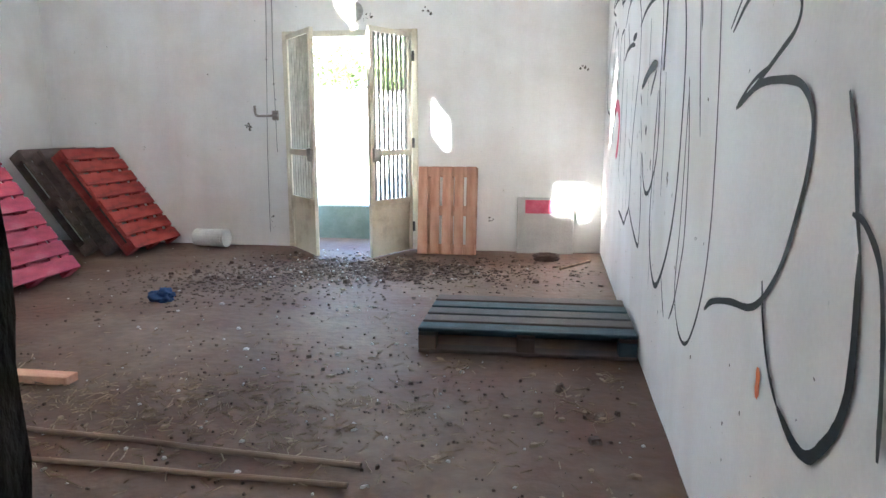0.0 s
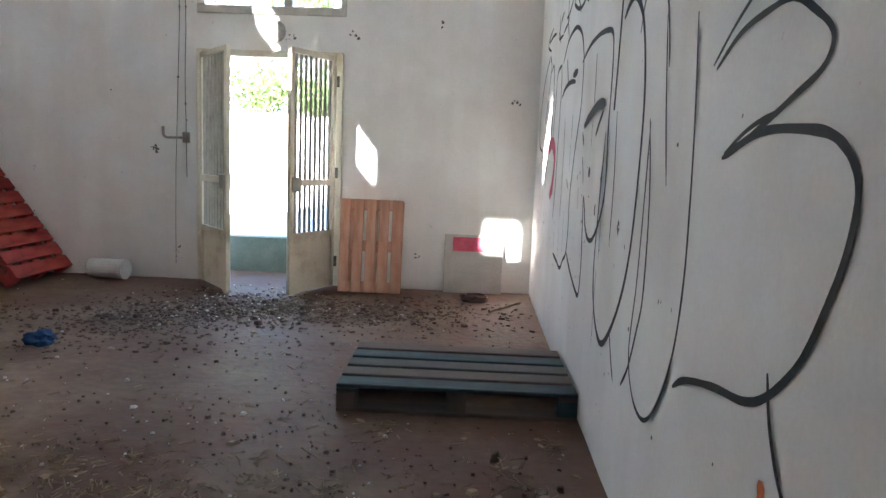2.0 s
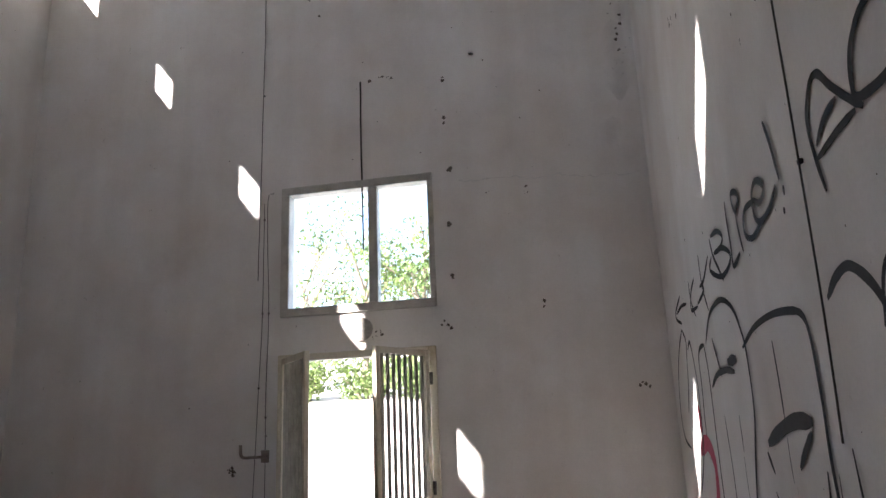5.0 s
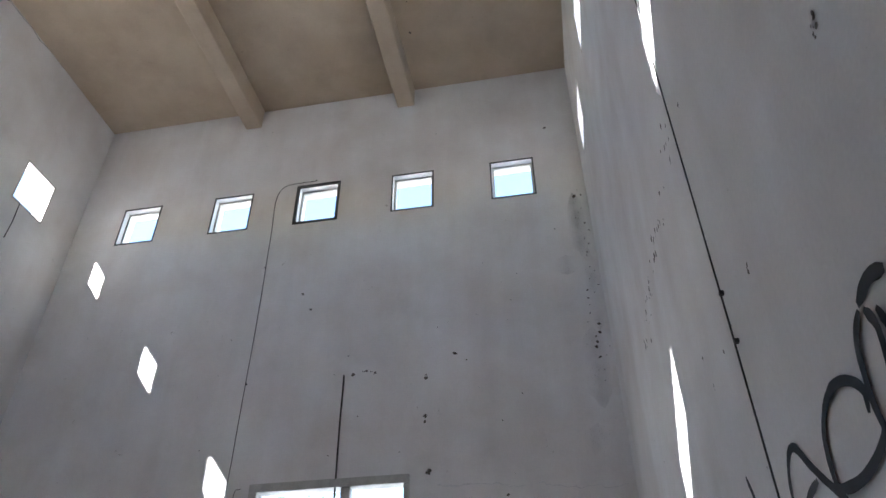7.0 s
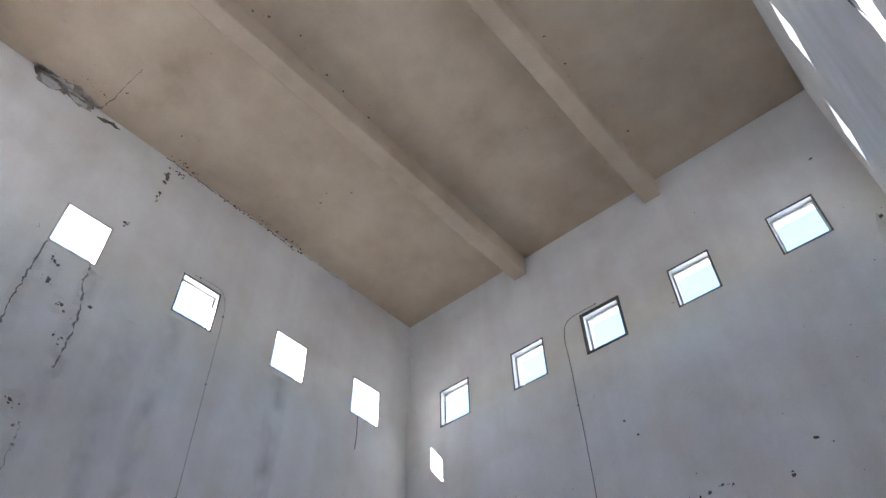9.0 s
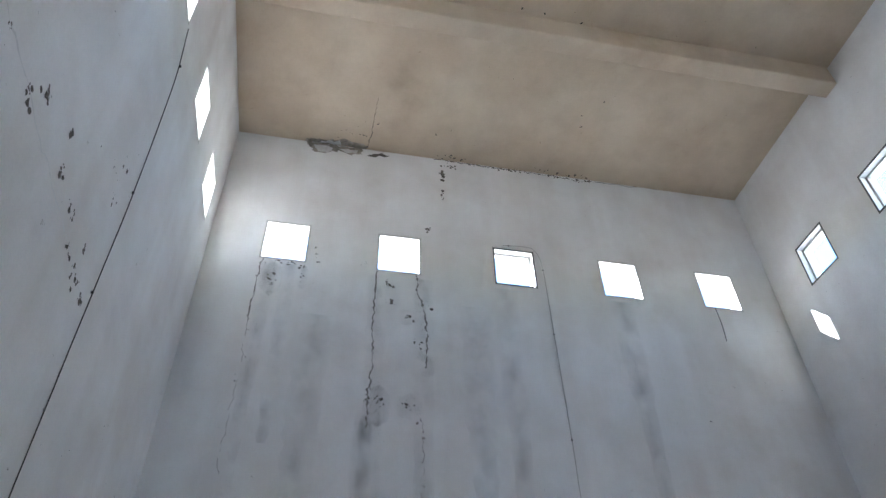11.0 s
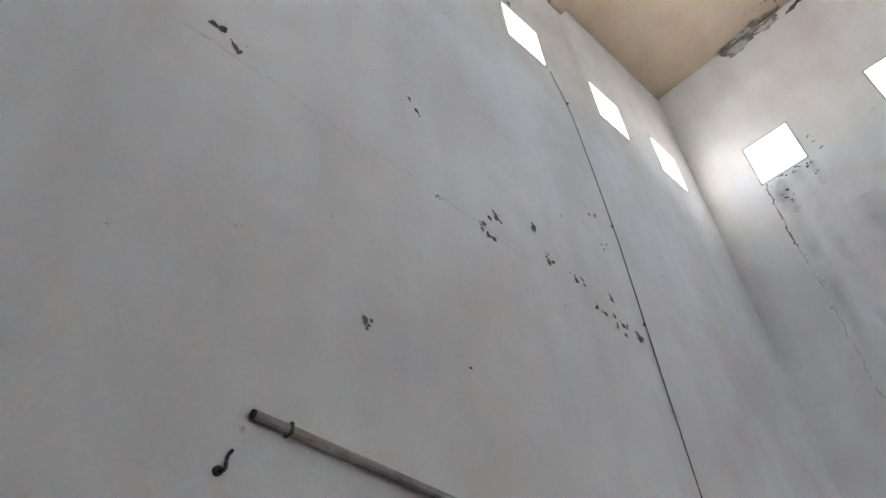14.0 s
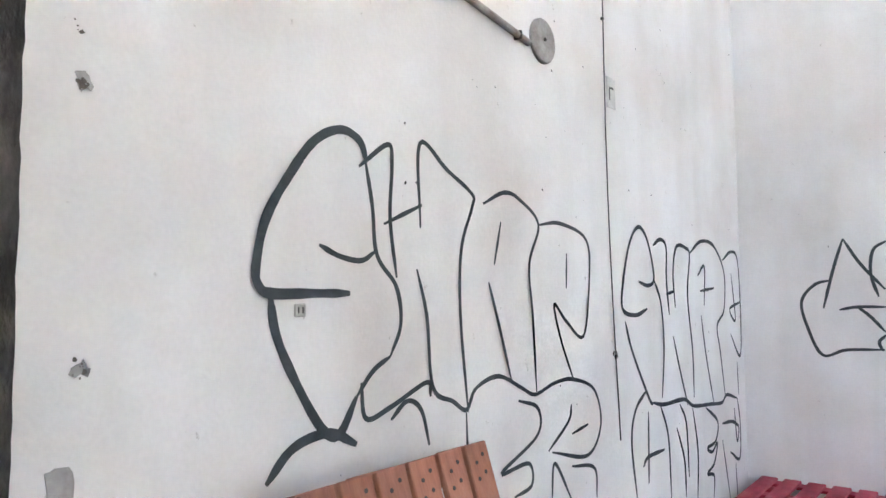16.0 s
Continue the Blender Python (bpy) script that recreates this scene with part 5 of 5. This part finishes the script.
for k, (x, y) in enumerate(((0.10, 2.48), (-0.08, 2.95), (0.72, 2.98), (0.60, 3.2), (-0.5, 2.55), (0.05, 3.55), (0.82, 3.45), (-0.9, 3.1))):
    twigs(x, y, 7 + k % 4, 300 + k, "dry twigs and leaf scraps on the floor")

# ---- floor litter ----
def litter(name, label, n, spots, size, flat, material, seed):
    """Small irregular chips; spots: (x, y, spread_x, spread_y, weight)."""
    rng = random.Random(seed)
    tot = sum(s[4] for s in spots)
    vs, fs = [], []
    for _ in range(n):
        q = rng.uniform(0, tot)
        for s in spots:
            q -= s[4]
            if q <= 0:
                break
        x, y = rng.gauss(s[0], s[2]), rng.gauss(s[1], s[3])
        if not (XW + 0.05 < x < XE - 0.05 and YS + 0.1 < y < YN - 0.03) or (-0.24 < x < 1.01 and 3.74 < y < 4.62):
            continue
        r = size * rng.uniform(0.35, 1.0) ** 1.5 * (1.6 if rng.random() < 0.06 else 1)
        an, el, h = rng.uniform(0, 3.14), rng.uniform(0.35, 1.0), r * flat * rng.uniform(0.5, 1.2)
        base = len(vs)
        m = rng.choice((4, 5, 6))
        tx, ty = rng.uniform(-0.3, 0.3) * flat, rng.uniform(-0.3, 0.3) * flat
        for lev, sc in ((0.004, 1.0), (0.006 + h, 0.72)):
            for k in range(m):
                a = 6.2832 * k / m
                px, py = r * sc * math.cos(a) * rng.uniform(0.75, 1.1), r * sc * el * math.sin(a)
                wx, wy = px * math.cos(an) - py * math.sin(an), px * math.sin(an) + py * math.cos(an)
                vs.append((x + wx, y + wy, lev + (abs(tx) * r + tx * px + ty * py + abs(ty) * r if sc < 1 else 0)))
        fs.append(tuple(base + m + k for k in range(m)))
        fs.extend((base + k, base + (k + 1) % m, base + m + (k + 1) % m, base + m + k) for k in range(m))
    me = bpy.data.meshes.new(name)
    me.from_pydata(vs, [], fs)
    me.materials.append(material)
    tagged(new(name, me), label, "debris", kind="stuff")

ALL = (-1.5, 4.0, 2.0, 2.0, 1.0)
litter("rubble", "dark crumbled rubble heaped inside the barred door", 3300, [(-1.35, 6.0, 0.42, 0.30, 2.0), (-0.65, 5.95, 0.5, 0.26, 1.4), (-2.1, 5.45, 0.42, 0.28, 0.9), (0.3, 6.0, 0.45, 0.3, 0.3), (-0.1, 6.5, 0.5, 0.2, 0.2), (-2.0, 4.9, 0.6, 0.3, 0.3)], 0.024, 0.24, M_CHIP, 41)
litter("rubble_clods", "larger dark clods among the rubble", 110, [(-1.2, 6.0, 0.5, 0.3, 1.5), (-0.4, 6.0, 0.6, 0.3, 0.8), (-2.1, 5.4, 0.4, 0.3, 0.7), (0.75, 3.2, 0.12, 0.4, 0.3)], 0.042, 0.5, M_CHIP, 46)
litter("crumbs", "fine dark crumbs scattered over the floor", 1500, [ALL, (-0.5, 3.0, 0.9, 0.8, 1.4), (-1.3, 5.9, 1.0, 0.5, 0.8)], 0.011, 0.6, M_CHIP, 42)
litter("plaster_scraps", "pale plaster scraps scattered over the floor", 600, [ALL, (-0.4, 3.3, 0.9, 0.9, 0.7), (-1.4, 6.05, 0.45, 0.35, 1.3)], 0.015, 0.3, M_PALE, 43)
litter("dry_leaves", "dry brown leaves lying on the floor", 80, [(-0.2, 2.9, 0.7, 0.5, 1.0), (-1.3, 5.8, 0.9, 0.6, 0.8), (0.5, 2.8, 0.25, 0.4, 0.5)], 0.036, 0.22, M_STRAW, 44)
rng = random.Random(45)
vs, fs = [], []
for _ in range(1150):
    s = rng.choice(((-1.5, 2.85, 0.6, 0.22), (-1.4, 2.75, 0.7, 0.3), (-0.6, 2.7, 0.6, 0.3), (-0.6, 3.3, 1.2, 0.7)))
    x, y, a, ln = rng.gauss(s[0], s[2]), rng.gauss(s[1], s[3]), rng.uniform(0, 6.28), rng.uniform(0.015, 0.07)
    if not (XW + 0.1 < x < XE - 0.1 and YS + 0.15 < y < 6.9) or (-0.3 < x < 1.02 and 3.7 < y < 4.7):
        continue
    d, w = Vector((math.cos(a), math.sin(a), 0)) * ln / 2, Vector((-math.sin(a), math.cos(a), 0)) * rng.uniform(0.0015, 0.004)
    c = Vector((x, y, 0.007))
    b = len(vs)
    top = Vector((0, 0, rng.uniform(0.003, 0.012)))
    vs.extend(tuple(q) for q in (c - d - w, c - d + w, c + d - w + top, c + d + w + top, c - d + Vector((0, 0, 0.004)), c + d + top * 1.6))
    fs.extend(((b, b + 2, b + 5, b + 4), (b + 1, b + 4, b + 5, b + 3), (b, b + 1, b + 3, b + 2)))
me = bpy.data.meshes.new("straw")
me.from_pydata(vs, [], fs)
me.materials.append(M_STRAW)
tagged(new("straw", me), "dry straw bits scattered over the floor", "debris", kind="stuff")

# ---- trees and shrubs outside ----
def leaves(bm_v, bm_f, c, rad, n, size, rng):
    for _ in range(n):
        d = Vector((rng.gauss(0, 1), rng.gauss(0, 1), rng.gauss(0, 0.8)))
        d = d.normalized() * rad * rng.uniform(0.25, 1.0) ** 0.6
        p = Vector(c) + d
        a = Vector((rng.gauss(0, 1), rng.gauss(0, 1), rng.gauss(0, 1))).normalized()
        b = a.cross(Vector((rng.gauss(0, 1), rng.gauss(0, 1), rng.gauss(0, 1)))).normalized()
        s = size * rng.uniform(0.5, 1.2)
        k = len(bm_v)
        bm_v.extend(tuple(q) for q in (p - a * s, p - b * s * 0.45, p + a * s, p + b * s * 0.45))
        bm_f.append((k, k + 1, k + 2, k + 3))


def tree(x, y, h, spread, seed, label, density=1.0, category="tree"):
    rng = random.Random(seed)
    z0 = ground_z(x, y) - 0.1
    e = tagged(new(category, None), label, category, "trees on the bank")
    e.location = (x, y, z0)
    bm = bmesh.new()
    tips = []
    trunk = [Vector((0.05 * h * 0.3 * noise.noise((k * 0.5, seed, 0)), 0.05 * h * 0.3 * noise.noise((k * 0.5, 0, seed)), h * 0.62 * k / 6)) for k in range(7)]
    tube(bm, trunk, [0.022 * h * (1 - 0.11 * k) for k in range(7)], 8)
    for k in range(11):
        s = trunk[rng.randint(2, 6)]
        a, rr = rng.uniform(0, 6.28), spread * rng.uniform(0.5, 1.0)
        t = s + Vector((math.cos(a) * rr, math.sin(a) * rr, h * rng.uniform(0.12, 0.38)))
        mid = s.lerp(t, 0.5) + Vector((0, 0, 0.05 * h))
        tube(bm, [s, mid, t], [0.010 * h, 0.007 * h, 0.003 * h], 6)
        tips += [t, mid]
        for _ in range(3):
            q = t + Vector((rng.uniform(-1, 1), rng.uniform(-1, 1), rng.uniform(-0.2, 1))) * spread * 0.45
            tube(bm, [mid.lerp(t, rng.random()), q], [0.004 * h, 0.0015 * h], 5)
            tips.append(q)
    part("trunk", bm, M_BARK, e)
    v, f = [], []
    for t in tips:
        if rng.random() < density:
            leaves(v, f, t, spread * rng.uniform(0.22, 0.42), 60, 0.045 + 0.012 * h * 0.5, rng)
    me = bpy.data.meshes.new("crown")
    me.from_pydata(v, [], f)
    me.materials.append(M_LEAF)
    c = new("crown", me)
    c.parent = e

tree(-3.6, 18.2, 4.2, 1.4, 1, "green leafy tree on the bank behind the yard", 0.9)
tree(-5.4, 19.0, 4.5, 1.6, 2, "green leafy tree on the bank behind the yard", 0.8)
tree(-1.6, 18.8, 3.9, 1.5, 3, "sparse green tree on the bank behind the yard", 0.7)
tree(-7.8, 20.5, 4.8, 1.7, 4, "green leafy tree on the bank behind the yard", 0.8)
tree(0.6, 20.0, 4.2, 1.6, 5, "green leafy tree on the bank behind the yard", 0.7)
tree(-4.4, 22.5, 4.6, 1.9, 6, "tall sparse tree on the bank behind the yard", 0.7)


def shrub(x, y, w, h, seed):
    rng = random.Random(seed)
    e = tagged(new("shrub", None), "dense yellow-green shrub on the sunny bank", "shrub", "shrubs on the bank")
    e.location = (x, y, ground_z(x, y) - 0.05)
    bm = bmesh.new()
    v, f = [], []
    for _ in range(9):
        t = Vector((rng.uniform(-w, w), rng.uniform(-w, w) * 0.6, h * rng.uniform(0.35, 1.0)))
        tube(bm, [(t.x * 0.2, t.y * 0.2, 0), t * 0.6, t], [0.02, 0.014, 0.006], 5)
        leaves(v, f, t, h * 0.42, 130, 0.07, rng)
        leaves(v, f, t * 0.55, h * 0.4, 90, 0.07, rng)
    part("stems", bm, M_BARK, e)
    me = bpy.data.meshes.new("foliage")
    me.from_pydata(v, [], f)
    me.materials.append(M_LEAF)
    new("foliage", me).parent = e
for k, (x, y, w, h) in enumerate(((-3.2, 17.3, 0.9, 0.8), (-4.9, 17.6, 1.1, 1.0), (-1.6, 17.6, 0.9, 0.8), (-6.6, 18.0, 1.2, 1.1), (0.4, 18.2, 1.0, 0.9), (-2.6, 20.0, 1.5, 1.3), (-5.6, 21.0, 1.5, 1.4), (-0.6, 21.0, 1.5, 1.3), (-8.4, 19.4, 1.4, 1.3))):
    shrub(x, y, w, h, 60 + k)
